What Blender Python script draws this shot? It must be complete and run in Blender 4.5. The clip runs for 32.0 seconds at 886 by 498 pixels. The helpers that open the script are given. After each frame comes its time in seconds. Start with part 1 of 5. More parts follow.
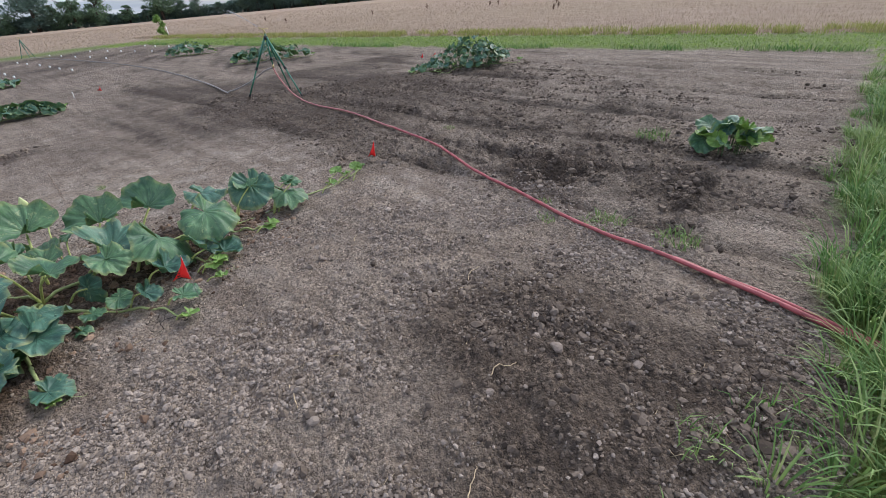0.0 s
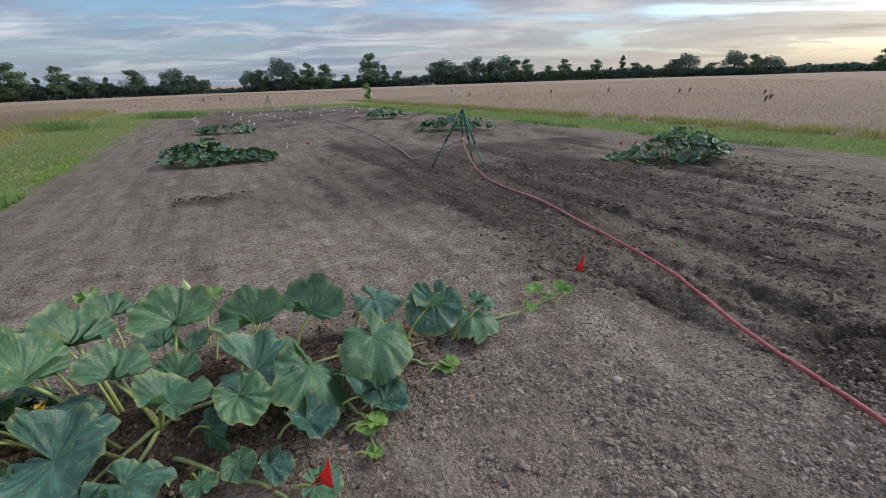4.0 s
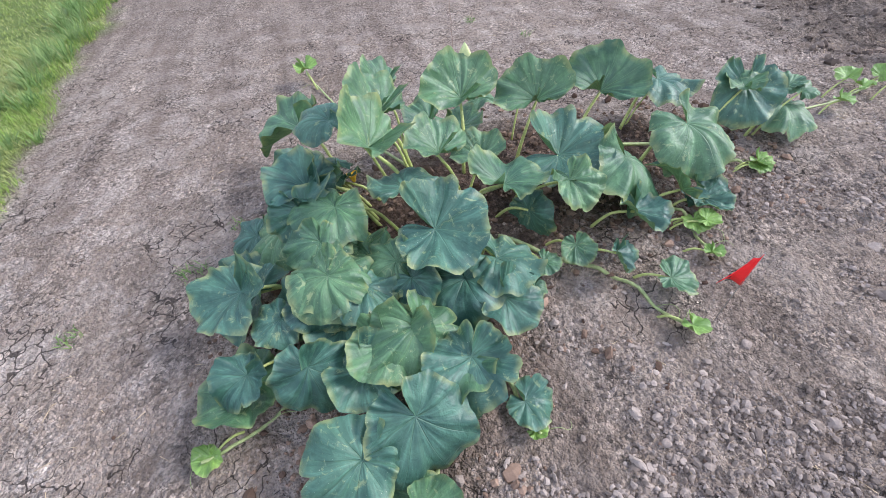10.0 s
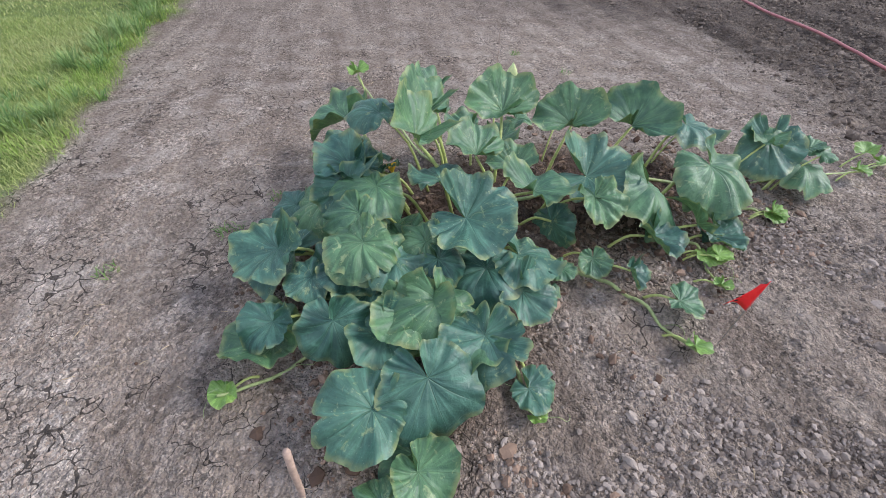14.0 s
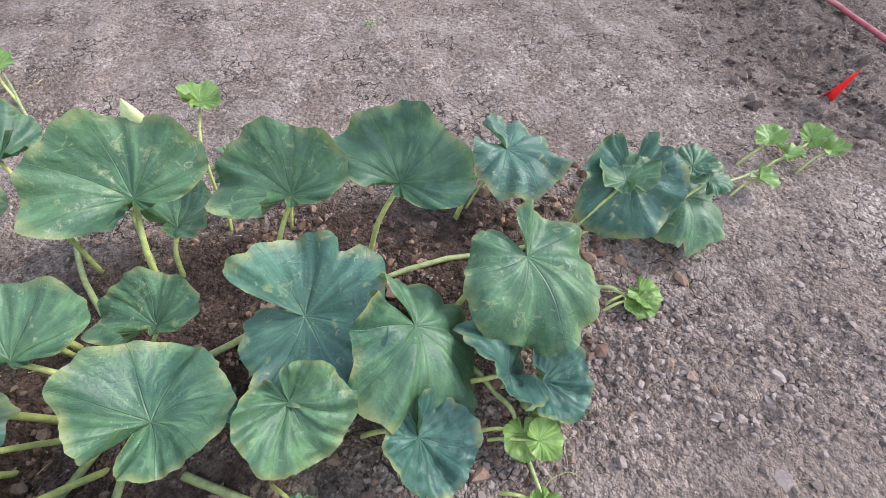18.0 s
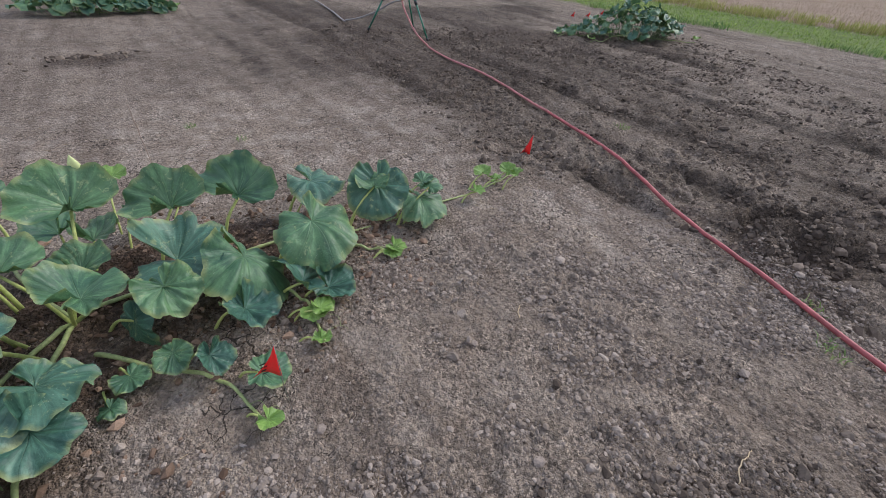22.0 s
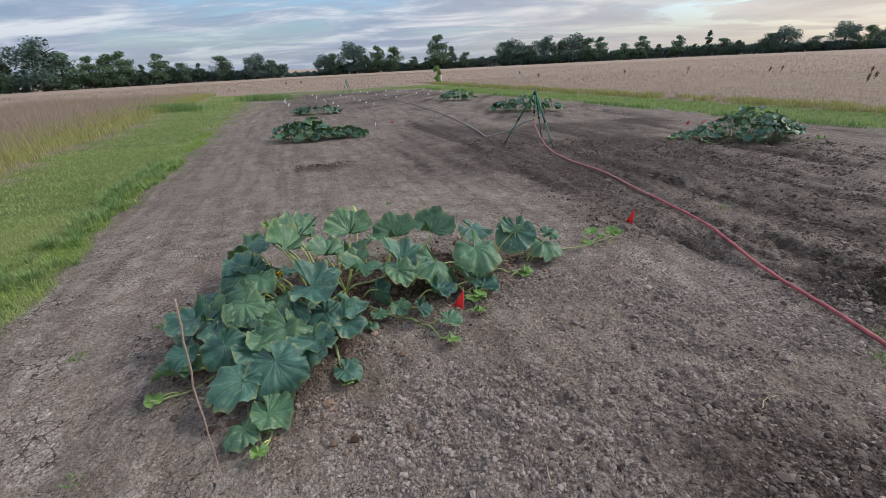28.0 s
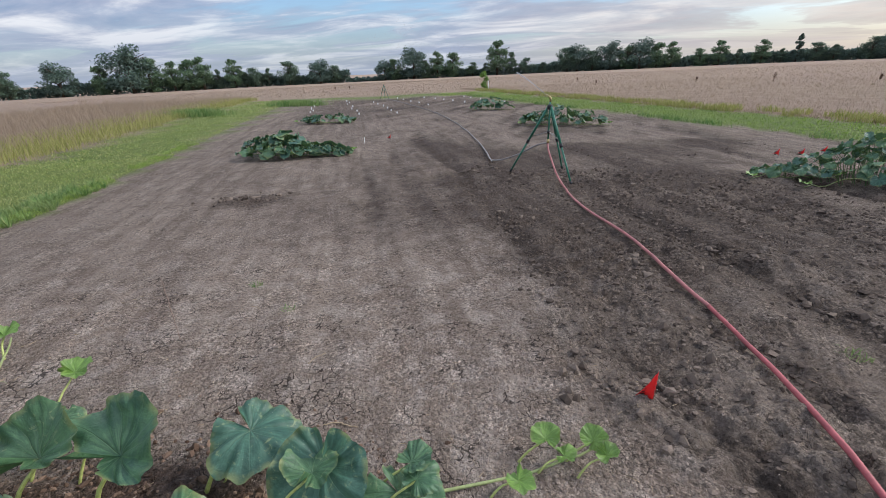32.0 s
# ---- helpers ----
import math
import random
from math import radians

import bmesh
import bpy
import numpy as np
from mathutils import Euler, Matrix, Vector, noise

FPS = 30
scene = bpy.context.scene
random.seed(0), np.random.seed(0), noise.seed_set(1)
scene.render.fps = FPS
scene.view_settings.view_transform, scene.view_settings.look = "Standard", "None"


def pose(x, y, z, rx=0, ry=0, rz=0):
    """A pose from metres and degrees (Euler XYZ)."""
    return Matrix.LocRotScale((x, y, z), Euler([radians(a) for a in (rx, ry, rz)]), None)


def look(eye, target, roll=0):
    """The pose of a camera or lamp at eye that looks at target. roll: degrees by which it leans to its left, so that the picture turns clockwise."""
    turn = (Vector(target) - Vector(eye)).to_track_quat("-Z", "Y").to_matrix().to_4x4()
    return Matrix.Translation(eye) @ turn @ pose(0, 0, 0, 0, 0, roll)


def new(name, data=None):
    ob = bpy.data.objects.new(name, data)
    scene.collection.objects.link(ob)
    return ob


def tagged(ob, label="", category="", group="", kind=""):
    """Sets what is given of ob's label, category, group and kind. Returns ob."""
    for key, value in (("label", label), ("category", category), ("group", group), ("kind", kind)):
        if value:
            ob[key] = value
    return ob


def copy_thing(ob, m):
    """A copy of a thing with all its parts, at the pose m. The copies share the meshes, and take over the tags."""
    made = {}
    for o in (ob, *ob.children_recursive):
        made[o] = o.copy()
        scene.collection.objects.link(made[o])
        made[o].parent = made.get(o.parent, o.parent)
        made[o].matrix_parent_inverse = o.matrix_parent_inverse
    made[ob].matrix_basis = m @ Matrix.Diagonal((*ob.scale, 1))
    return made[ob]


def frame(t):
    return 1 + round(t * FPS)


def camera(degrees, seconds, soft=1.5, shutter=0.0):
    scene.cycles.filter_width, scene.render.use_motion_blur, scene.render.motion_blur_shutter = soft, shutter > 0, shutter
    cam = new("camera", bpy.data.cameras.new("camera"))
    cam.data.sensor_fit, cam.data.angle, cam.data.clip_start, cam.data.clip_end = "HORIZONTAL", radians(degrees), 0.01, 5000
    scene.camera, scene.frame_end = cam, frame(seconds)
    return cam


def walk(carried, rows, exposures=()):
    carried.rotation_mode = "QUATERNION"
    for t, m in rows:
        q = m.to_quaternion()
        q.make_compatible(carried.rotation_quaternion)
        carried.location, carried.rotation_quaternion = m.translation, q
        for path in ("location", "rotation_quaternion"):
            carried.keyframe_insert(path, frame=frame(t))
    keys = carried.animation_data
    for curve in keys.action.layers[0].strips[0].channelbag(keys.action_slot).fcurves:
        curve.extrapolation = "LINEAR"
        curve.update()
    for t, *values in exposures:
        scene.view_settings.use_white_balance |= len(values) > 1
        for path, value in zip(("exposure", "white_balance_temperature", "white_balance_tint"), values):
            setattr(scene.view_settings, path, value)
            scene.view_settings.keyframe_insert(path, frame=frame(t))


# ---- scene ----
cam = camera(92.8, 32.0, soft=0.5)
PATH = [
    (0, (2.729, -1.246, 1.764), (3.241, 0.381, 0.72), -4.5),
    (0.5, (2.841, -1.05, 1.805), (3.32, 0.645, 0.856), -4.3),
    (1, (2.797, -0.922, 1.799), (3.067, 0.885, 0.985), -1.9),
    (1.5, (2.684, -0.66, 1.788), (2.92, 1.169, 1.016), 1.5),
    (2, (2.593, -0.37, 1.823), (2.786, 1.479, 1.085), 0.2),
    (2.5, (2.532, 0.042, 1.798), (2.45, 1.922, 1.122), -1.4),
    (4.5, (2.222, 0.253, 1.767), (2.166, 2.076, 0.946), -1.4),
    (5, (2.072, 0.311, 1.657), (1.349, 1.891, 0.667), -1.8),
    (5.5, (2.039, 0.463, 1.552), (1.061, 1.709, 0.331), -0.2),
    (6, (1.997, 0.598, 1.45), (0.975, 1.623, 0.07), -2.9),
    (6.5, (1.833, 0.815, 1.439), (0.819, 1.746, -0.013), -5.1),
    (7, (1.723, 1.013, 1.461), (0.697, 1.895, -0.011), -6.5),
    (7.5, (1.713, 1.155, 1.457), (0.675, 2.01, -0.023), -7.3),
    (8, (1.737, 1.242, 1.455), (0.816, 2.176, -0.055), -8.0),
    (8.5, (1.686, 1.083, 1.501), (0.897, 2.116, -0.019), -4.1),
    (9, (1.536, 0.709, 1.53), (0.884, 1.859, 0.029), -1.9),
    (9.5, (1.32, 0.544, 1.532), (0.829, 1.771, 0.031), -1.6),
    (10, (1.076, 0.319, 1.594), (0.703, 1.602, 0.106), -6.2),
    (10.5, (0.815, -0.083, 1.656), (0.471, 1.192, 0.154), -9.5),
    (11, (0.818, -0.39, 1.687), (0.493, 0.994, 0.28), -10.4),
    (11.5, (0.983, -0.587, 1.652), (0.679, 0.872, 0.319), -8.6),
    (12, (1.033, -0.658, 1.643), (0.737, 0.801, 0.307), -7.4),
    (12.5, (1.031, -0.673, 1.636), (0.733, 0.799, 0.315), -5.5),
    (13, (1.069, -0.575, 1.58), (0.759, 0.883, 0.247), -5.4),
    (13.5, (1.031, -0.25, 1.576), (0.717, 1.193, 0.227), -0.8),
    (15.5, (1.118, 0.892, 1.394), (0.333, 1.879, -0.158), -2.4),
    (16, (1.121, 1.123, 1.356), (0.257, 2.005, -0.218), -8.3),
    (16.5, (1.191, 1.36, 1.351), (0.326, 2.179, -0.255), -11.0),
    (17, (1.326, 1.498, 1.327), (0.688, 2.408, -0.335), -6.3),
    (17.5, (1.425, 1.576, 1.318), (0.988, 2.577, -0.358), -2.8),
    (18, (1.624, 1.675, 1.391), (1.538, 2.826, -0.242), 3.4),
    (18.5, (1.784, 1.605, 1.443), (2.054, 2.903, -0.055), 6.1),
    (19, (1.784, 1.387, 1.529), (2.155, 2.751, 0.114), 4.8),
    (19.5, (1.8, 1.133, 1.576), (2.214, 2.483, 0.159), 7.0),
    (20, (1.997, 0.934, 1.558), (2.216, 2.346, 0.158), 2.7),
    (20.5, (2.174, 0.778, 1.601), (2.387, 2.226, 0.237), 2.9),
    (21, (2.171, 0.564, 1.629), (2.391, 2.074, 0.337), 2.7),
    (21.5, (2.197, 0.426, 1.671), (2.431, 1.967, 0.418), 3.7),
    (22, (2.299, 0.383, 1.677), (2.523, 1.959, 0.466), 3.6),
    (22.5, (2.399, 0.342, 1.661), (2.582, 1.949, 0.483), 2.8),
    (23, (2.343, 0.252, 1.645), (2.297, 1.871, 0.472), 0.7),
    (23.5, (2.193, 0.13, 1.572), (1.809, 1.6, 0.272), 2.3),
    (24, (2.209, 0.116, 1.564), (1.759, 1.534, 0.228), 1.1),
    (24.5, (2.287, 0.179, 1.596), (1.866, 1.597, 0.25), -2.0),
    (25, (2.257, 0.165, 1.59), (1.798, 1.567, 0.239), -1.4),
    (25.5, (2.145, -0.024, 1.609), (1.603, 1.351, 0.261), -0.4),
    (27.5, (2.183, -1.155, 1.885), (1.797, 0.603, 1.012), -1.8),
    (28, (2.194, -1.08, 1.873), (1.859, 0.718, 1.065), -2.3),
    (28.5, (2.294, -0.749, 1.85), (1.975, 1.087, 1.124), -2.8),
    (29, (2.365, -0.374, 1.83), (2.043, 1.477, 1.144), -3.8),
    (29.5, (2.393, 0.054, 1.823), (2.077, 1.903, 1.13), -3.8),
    (30, (2.502, 0.428, 1.807), (2.14, 2.264, 1.103), -4.7),
    (30.5, (2.697, 0.786, 1.799), (2.315, 2.611, 1.075), -2.3),
    (31, (2.793, 1.171, 1.762), (2.422, 2.99, 1.018), -1.5),
    (31.5, (2.882, 1.53, 1.758), (2.488, 3.328, 0.977), -2.7),
    (32, (3.053, 1.848, 1.766), (2.477, 3.598, 0.988), -2.1),
]
STOPS = [(0.0, 0.83, 6380, 7.5), (1.0, 0.43, 6380, 7.5), (2.0, 0.28, 6380, 7.5), (2.5, 0.28, 6380, 7.5), (4.5, 0.48, 6380, 6.5), (5.0, 0.93, 6380, 6.5), (6.0, 1.43, 6180, 9.5), (8.0, 1.43, 6080, 10.5),
         (10.0, 1.43, 6080, 12.5), (11.0, 1.23, 6180, 11.5), (12.0, 1.03, 6230, 9.5), (13.0, 1.03, 6230, 9.5), (16.0, 1.43, 6130, 12.5), (18.5, 1.38, 6230, 14.5), (19.0, 1.08, 6230, 14.5), (20.0, 1.2, 6280, 12.5),
         (21.5, 0.83, 6380, 9.5), (23.0, 0.58, 6380, 7.5), (24.0, 1.48, 6380, 6.5), (25.0, 0.93, 6380, 6.5), (25.5, 0.88, 6380, 6.5), (27.5, 0.53, 6380, 7.5), (30.0, 0.66, 6380, 7.5), (31.0, 0.42, 6400, 8.5), (32.0, 0.66, 6420, 9.0)]
walk(cam, [(t, look(eye, target, roll)) for t, eye, target, roll in PATH], STOPS)

# ---- sky, sun ----
SUN_AZIMUTH, SUN_HEIGHT = 62.0, 16.0  # degrees right of +y, above the horizon


def wire(tree, a, b):
    tree.links.new(a, b)


def ramp(tree, source, stops):
    """A colour ramp over (place, colour) stops."""
    n = tree.nodes.new("ShaderNodeValToRGB")
    while len(n.color_ramp.elements) < len(stops):
        n.color_ramp.elements.new(0.5)
    for e, (p, c) in zip(n.color_ramp.elements, stops):
        e.position = p
        e.color = (*c, 1) if len(c) == 3 else c
    wire(tree, source, n.inputs[0])
    return n.outputs[0]


def grey(v):
    return (v, v, v)


def mixed(tree, fac, a, b, blend="MIX"):
    """a and b mixed; each may be a socket or a colour, fac a socket or a number."""
    n = tree.nodes.new("ShaderNodeMix")
    n.data_type, n.blend_type = "RGBA", blend
    for socket, value in ((n.inputs[0], fac), (n.inputs[6], a), (n.inputs[7], b)):
        if hasattr(value, "is_linked"):
            wire(tree, value, socket)
        elif isinstance(value, (int, float)):
            socket.default_value = value
        else:
            socket.default_value = (*value, 1)
    return n.outputs[2]


def sums(tree, op, a, b=0.5, c=0.5, clamp=False):
    n = tree.nodes.new("ShaderNodeMath")
    n.operation, n.use_clamp = op, clamp
    for socket, value in zip(n.inputs, (a, b, c)):
        if hasattr(value, "is_linked"):
            wire(tree, value, socket)
        else:
            socket.default_value = value
    return n.outputs[0]


def noise_of(tree, vector, scale, detail=4.0, rough=0.55, distortion=0.0):
    n = tree.nodes.new("ShaderNodeTexNoise")
    for key, value in (("Scale", scale), ("Detail", detail), ("Roughness", rough), ("Distortion", distortion)):
        n.inputs[key].default_value = value
    if vector is not None:
        wire(tree, vector, n.inputs["Vector"])
    return n.outputs[0]


def make_world():
    world = bpy.data.worlds.new("evening_sky")
    scene.world = world
    world.use_nodes = True
    t = world.node_tree
    t.nodes.clear()
    sky = t.nodes.new("ShaderNodeTexSky")
    sky.sky_type, sky.sun_disc = "NISHITA", False
    sky.sun_elevation, sky.sun_rotation = radians(SUN_HEIGHT), radians(SUN_AZIMUTH)
    place = t.nodes.new("ShaderNodeTexCoord").outputs["Generated"]
    split = t.nodes.new("ShaderNodeSeparateXYZ")
    wire(t, place, split.inputs[0])
    high = sums(t, "MAXIMUM", split.outputs[2], 0.0)
    over = sums(t, "ADD", high, 0.09)
    flat = t.nodes.new("ShaderNodeCombineXYZ")
    wire(t, sums(t, "DIVIDE", split.outputs[0], over), flat.inputs[0])
    wire(t, sums(t, "DIVIDE", split.outputs[1], over), flat.inputs[1])
    turn = t.nodes.new("ShaderNodeMapping")
    turn.inputs["Rotation"].default_value = (0, 0, radians(18))
    turn.inputs["Scale"].default_value = (0.6, 1.0, 1.0)
    wire(t, flat.outputs[0], turn.inputs[0])
    banks = noise_of(t, turn.outputs[0], 0.5, 7, 0.56, 0.5)
    wisps = noise_of(t, turn.outputs[0], 1.15, 7, 0.58, 0.4)
    cover = ramp(t, sums(t, "ADD", sums(t, "MULTIPLY", banks, 0.72), sums(t, "MULTIPLY", wisps, 0.28)),
                 [(0.41, grey(0)), (0.49, grey(0.8)), (0.58, grey(1))])
    shade = ramp(t, wisps, [(0.36, (2.6, 3.3, 5.2)), (0.48, (4.6, 5.1, 6.8)), (0.62, (11.0, 11.0, 11.4))])
    # towards the sun the low cloud is thinner and warm
    aim = t.nodes.new("ShaderNodeVectorMath")
    aim.operation = "DOT_PRODUCT"
    wire(t, place, aim.inputs[0])
    aim.inputs[1].default_value = (math.sin(radians(SUN_AZIMUTH)), math.cos(radians(SUN_AZIMUTH)), 0.05)
    warm = ramp(t, aim.outputs[1], [(0.2, grey(0)), (0.98, grey(1))])
    low = ramp(t, high, [(0.0, grey(1)), (0.3, grey(0.0))])
    glow = sums(t, "MULTIPLY", warm, low)
    cloud = mixed(t, glow, shade, (8.2, 6.6, 5.5))
    haze = mixed(t, ramp(t, high, [(0.0, grey(0.75)), (0.16, grey(0.0))]), cloud, mixed(t, warm, (4.6, 5.3, 6.6), (7.8, 6.6, 5.7)))
    clear = mixed(t, 1.0, sky.outputs[0], (1.5, 1.75, 2.3), "MULTIPLY")
    colour = mixed(t, sums(t, "MAXIMUM", cover, ramp(t, high, [(0.0, grey(1)), (0.12, grey(0))])), clear, haze)
    # the overcast is brightest overhead
    colour = mixed(t, 1.0, colour, ramp(t, high, [(0.0, grey(0.62)), (0.25, grey(0.7)), (0.7, grey(1.0))]), "MULTIPLY")
    back = t.nodes.new("ShaderNodeBackground")
    back.inputs[1].default_value = 0.09
    wire(t, colour, back.inputs[0])
    out = t.nodes.new("ShaderNodeOutputWorld")
    wire(t, back.outputs[0], out.inputs[0])


make_world()
sun = new("sun", bpy.data.lights.new("sun", "SUN"))
sun.data.energy, sun.data.angle, sun.data.color = 1.8, radians(24), (1.0, 0.95, 0.88)
a, e = radians(SUN_AZIMUTH), radians(38)
sun.matrix_world = look((math.sin(a) * math.cos(e) * 50, math.cos(a) * math.cos(e) * 50, math.sin(e) * 50), (0, 0, 0))


# ---- materials ----
def material(name):
    m = bpy.data.materials.new(name)
    m.use_nodes = True
    return m, m.node_tree, m.node_tree.nodes["Principled BSDF"]


def attr(t, name):
    n = t.nodes.new("ShaderNodeAttribute")
    n.attribute_name = name
    return n.outputs["Fac"]


def spot(t):
    return t.nodes.new("ShaderNodeNewGeometry").outputs["Position"]


def bumped(t, shader, height, strength=0.5, distance=0.01):
    b = t.nodes.new("ShaderNodeBump")
    b.inputs["Strength"].default_value, b.inputs["Distance"].default_value = strength, distance
    wire(t, height, b.inputs["Height"])
    wire(t, b.outputs[0], shader.inputs["Normal"])


def island(t):
    return t.nodes.new("ShaderNodeNewGeometry").outputs["Random Per Island"]


def by_object(t):
    return t.nodes.new("ShaderNodeObjectInfo").outputs["Random"]


def soil_colours(t, where):
    """Dry and damp soil colours at two scales."""
    broad = noise_of(t, where, 2.1, 7, 0.68, 0.4)
    fine = noise_of(t, where, 38, 5, 0.65)
    dry = mixed(t, ramp(t, broad, [(0.3, grey(0)), (0.7, grey(1))]), (0.315, 0.247, 0.194), (0.43, 0.355, 0.288))
    dry = mixed(t, ramp(t, fine, [(0.3, grey(0.7)), (0.62, grey(0))]), dry, (0.16, 0.116, 0.092))
    damp = mixed(t, ramp(t, fine, [(0.3, grey(0)), (0.7, grey(1))]), (0.055, 0.04, 0.031), (0.205, 0.155, 0.12))
    return dry, damp, broad, fine


def make_ground_material():
    m, t, p = material("soil_and_turf")
    where = spot(t)
    dry, damp, broad, fine = soil_colours(t, where)
    patch = noise_of(t, where, 4.5, 6, 0.7, 0.6)
    wet = sums(t, "ADD", attr(t, "damp_shade"), sums(t, "MULTIPLY", sums(t, "SUBTRACT", patch, 0.5), 0.9))
    # furrows are coloured darker, for damp and for the shade down in them
    ridge = sums(t, "MULTIPLY", attr(t, "furrow"), ramp(t, noise_of(t, where, 3.5, 6, 0.7), [(0.36, grey(0.15)), (0.56, grey(1))]))
    wet = sums(t, "ADD", wet, sums(t, "MULTIPLY", ridge, 0.6))
    soil = mixed(t, ramp(t, wet, [(0.25, grey(0)), (0.8, grey(1))]), dry, damp)
    # soil under the squash: reddish brown, darkened further to paint the leaves' shade
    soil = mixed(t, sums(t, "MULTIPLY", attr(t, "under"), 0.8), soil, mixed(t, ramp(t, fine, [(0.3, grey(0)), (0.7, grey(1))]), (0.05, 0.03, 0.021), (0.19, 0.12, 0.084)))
    # pale dust skin on the crusted parts
    dust = ramp(t, noise_of(t, where, 4.2, 8, 0.72, 0.5), [(0.47, grey(0)), (0.6, grey(0.8))])
    soil = mixed(t, sums(t, "MULTIPLY", dust, attr(t, "crust")), soil, (0.48, 0.405, 0.345))
    # tilled ground: shade in the hollows between clods is painted as a dark tone
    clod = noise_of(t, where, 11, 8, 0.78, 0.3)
    hollow_shade = sums(t, "MULTIPLY", ramp(t, clod, [(0.38, grey(0.38)), (0.5, grey(0))]), attr(t, "tilled"))
    soil = mixed(t, hollow_shade, soil, (0.045, 0.031, 0.023))
    # the furrows' shade is painted on once more, as a dark tone
    soil = mixed(t, sums(t, "MULTIPLY", ridge, 0.55), soil, (0.04, 0.03, 0.023))
    # the harrow left faint streaks along the plot
    lanes = t.nodes.new("ShaderNodeCombineXYZ")
    for k, way in enumerate(((3.6, 1.97, 0), (-0.19, 0.35, 0))):
        dot = t.nodes.new("ShaderNodeVectorMath")
        dot.operation = "DOT_PRODUCT"
        wire(t, where, dot.inputs[0])
        dot.inputs[1].default_value = way
        wire(t, dot.outputs["Value"], lanes.inputs[k])
    lane = noise_of(t, lanes.outputs[0], 1.0, 6, 0.62, 0.5)
    soil = mixed(t, 1.0, soil, ramp(t, lane, [(0.32, (0.7, 0.67, 0.65)), (0.5, (0.95, 0.94, 0.93)), (0.68, (1.2, 1.19, 1.17))]), "MULTIPLY")
    # crumbs of two sizes differ in tone
    rough = ramp(t, noise_of(t, where, 3.2, 5, 0.65, 0.4), [(0.44, grey(0.3)), (0.56, grey(1))])
    for size, low, high in ((55, 0.52, 1.42), (130, 0.6, 1.38)):
        bits = t.nodes.new("ShaderNodeTexVoronoi")
        bits.inputs["Scale"].default_value = size
        wire(t, where, bits.inputs["Vector"])
        soil = mixed(t, rough, soil, ramp(t, bits.outputs["Color"], [(0.1, grey(low)), (0.9, grey(high))]), "MULTIPLY")
    # drying cracks, wider and thinner by patches
    bent = t.nodes.new("ShaderNodeVectorMath")
    bent.operation = "ADD"
    wire(t, where, bent.inputs[0])
    wobble = t.nodes.new("ShaderNodeTexNoise")
    wobble.inputs["Scale"].default_value = 9
    wire(t, where, wobble.inputs["Vector"])
    small = t.nodes.new("ShaderNodeVectorMath")
    small.operation = "SCALE"
    small.inputs["Scale"].default_value = 0.16
    wire(t, wobble.outputs[1], small.inputs[0])
    wire(t, small.outputs[0], bent.inputs[1])
    cells = t.nodes.new("ShaderNodeTexVoronoi")
    cells.feature = "DISTANCE_TO_EDGE"
    cells.inputs["Scale"].default_value = 9
    wire(t, bent.outputs[0], cells.inputs["Vector"])
    width = ramp(t, noise_of(t, where, 2.2, 3), [(0.46, grey(0.0)), (0.66, grey(0.04))])
    gap = sums(t, "LESS_THAN", cells.outputs[0], sums(t, "MULTIPLY", width, attr(t, "crust")))
    soil = mixed(t, sums(t, "MULTIPLY", gap, 0.85), soil, (0.035, 0.026, 0.02))
    # turf and standing dry grass
    turf = mixed(t, ramp(t, noise_of(t, where, 3.2, 5, 0.7), [(0.3, grey(0)), (0.7, grey(1))]), (0.1, 0.145, 0.035), (0.22, 0.28, 0.075))
    straw = mixed(t, ramp(t, noise_of(t, where, 0.9, 6, 0.7), [(0.3, grey(0)), (0.7, grey(1))]), (0.27, 0.19, 0.13), (0.43, 0.33, 0.235))
    straw = mixed(t, ramp(t, noise_of(t, where, 0.05, 4), [(0.35, grey(0)), (0.7, grey(0.6))]), straw, (0.36, 0.255, 0.2))
    colour = mixed(t, attr(t, "lawn"), soil, turf)
    colour = mixed(t, attr(t, "field"), colour, straw)
    wire(t, colour, p.inputs["Base Color"])
    p.inputs["Roughness"].default_value = 0.93
    p.inputs["Specular IOR Level"].default_value = 0.25
    grain = noise_of(t, where, 95, 4, 0.7)
    lumps = noise_of(t, where, 14, 6, 0.72)
    pebble = t.nodes.new("ShaderNodeTexVoronoi")
    pebble.inputs["Scale"].default_value = 42
    wire(t, where, pebble.inputs["Vector"])
    height = sums(t, "ADD", sums(t, "MULTIPLY", lumps, 1.5), sums(t, "MULTIPLY", grain, 0.45))
    height = sums(t, "SUBTRACT", height, sums(t, "MULTIPLY", pebble.outputs[0], 0.95))
    height = sums(t, "ADD", height, sums(t, "MULTIPLY", sums(t, "MULTIPLY", clod, attr(t, "tilled")), 3.0))
    grit = t.nodes.new("ShaderNodeTexVoronoi")
    grit.inputs["Scale"].default_value = 115
    wire(t, where, grit.inputs["Vector"])
    height = sums(t, "SUBTRACT", height, sums(t, "MULTIPLY", grit.outputs[0], 0.55))
    height = sums(t, "SUBTRACT", height, sums(t, "MULTIPLY", ridge, 1.2))
    height = sums(t, "SUBTRACT", height, sums(t, "MULTIPLY", gap, 0.5))
    bumped(t, p, height, 1.0, 0.035)
    return m


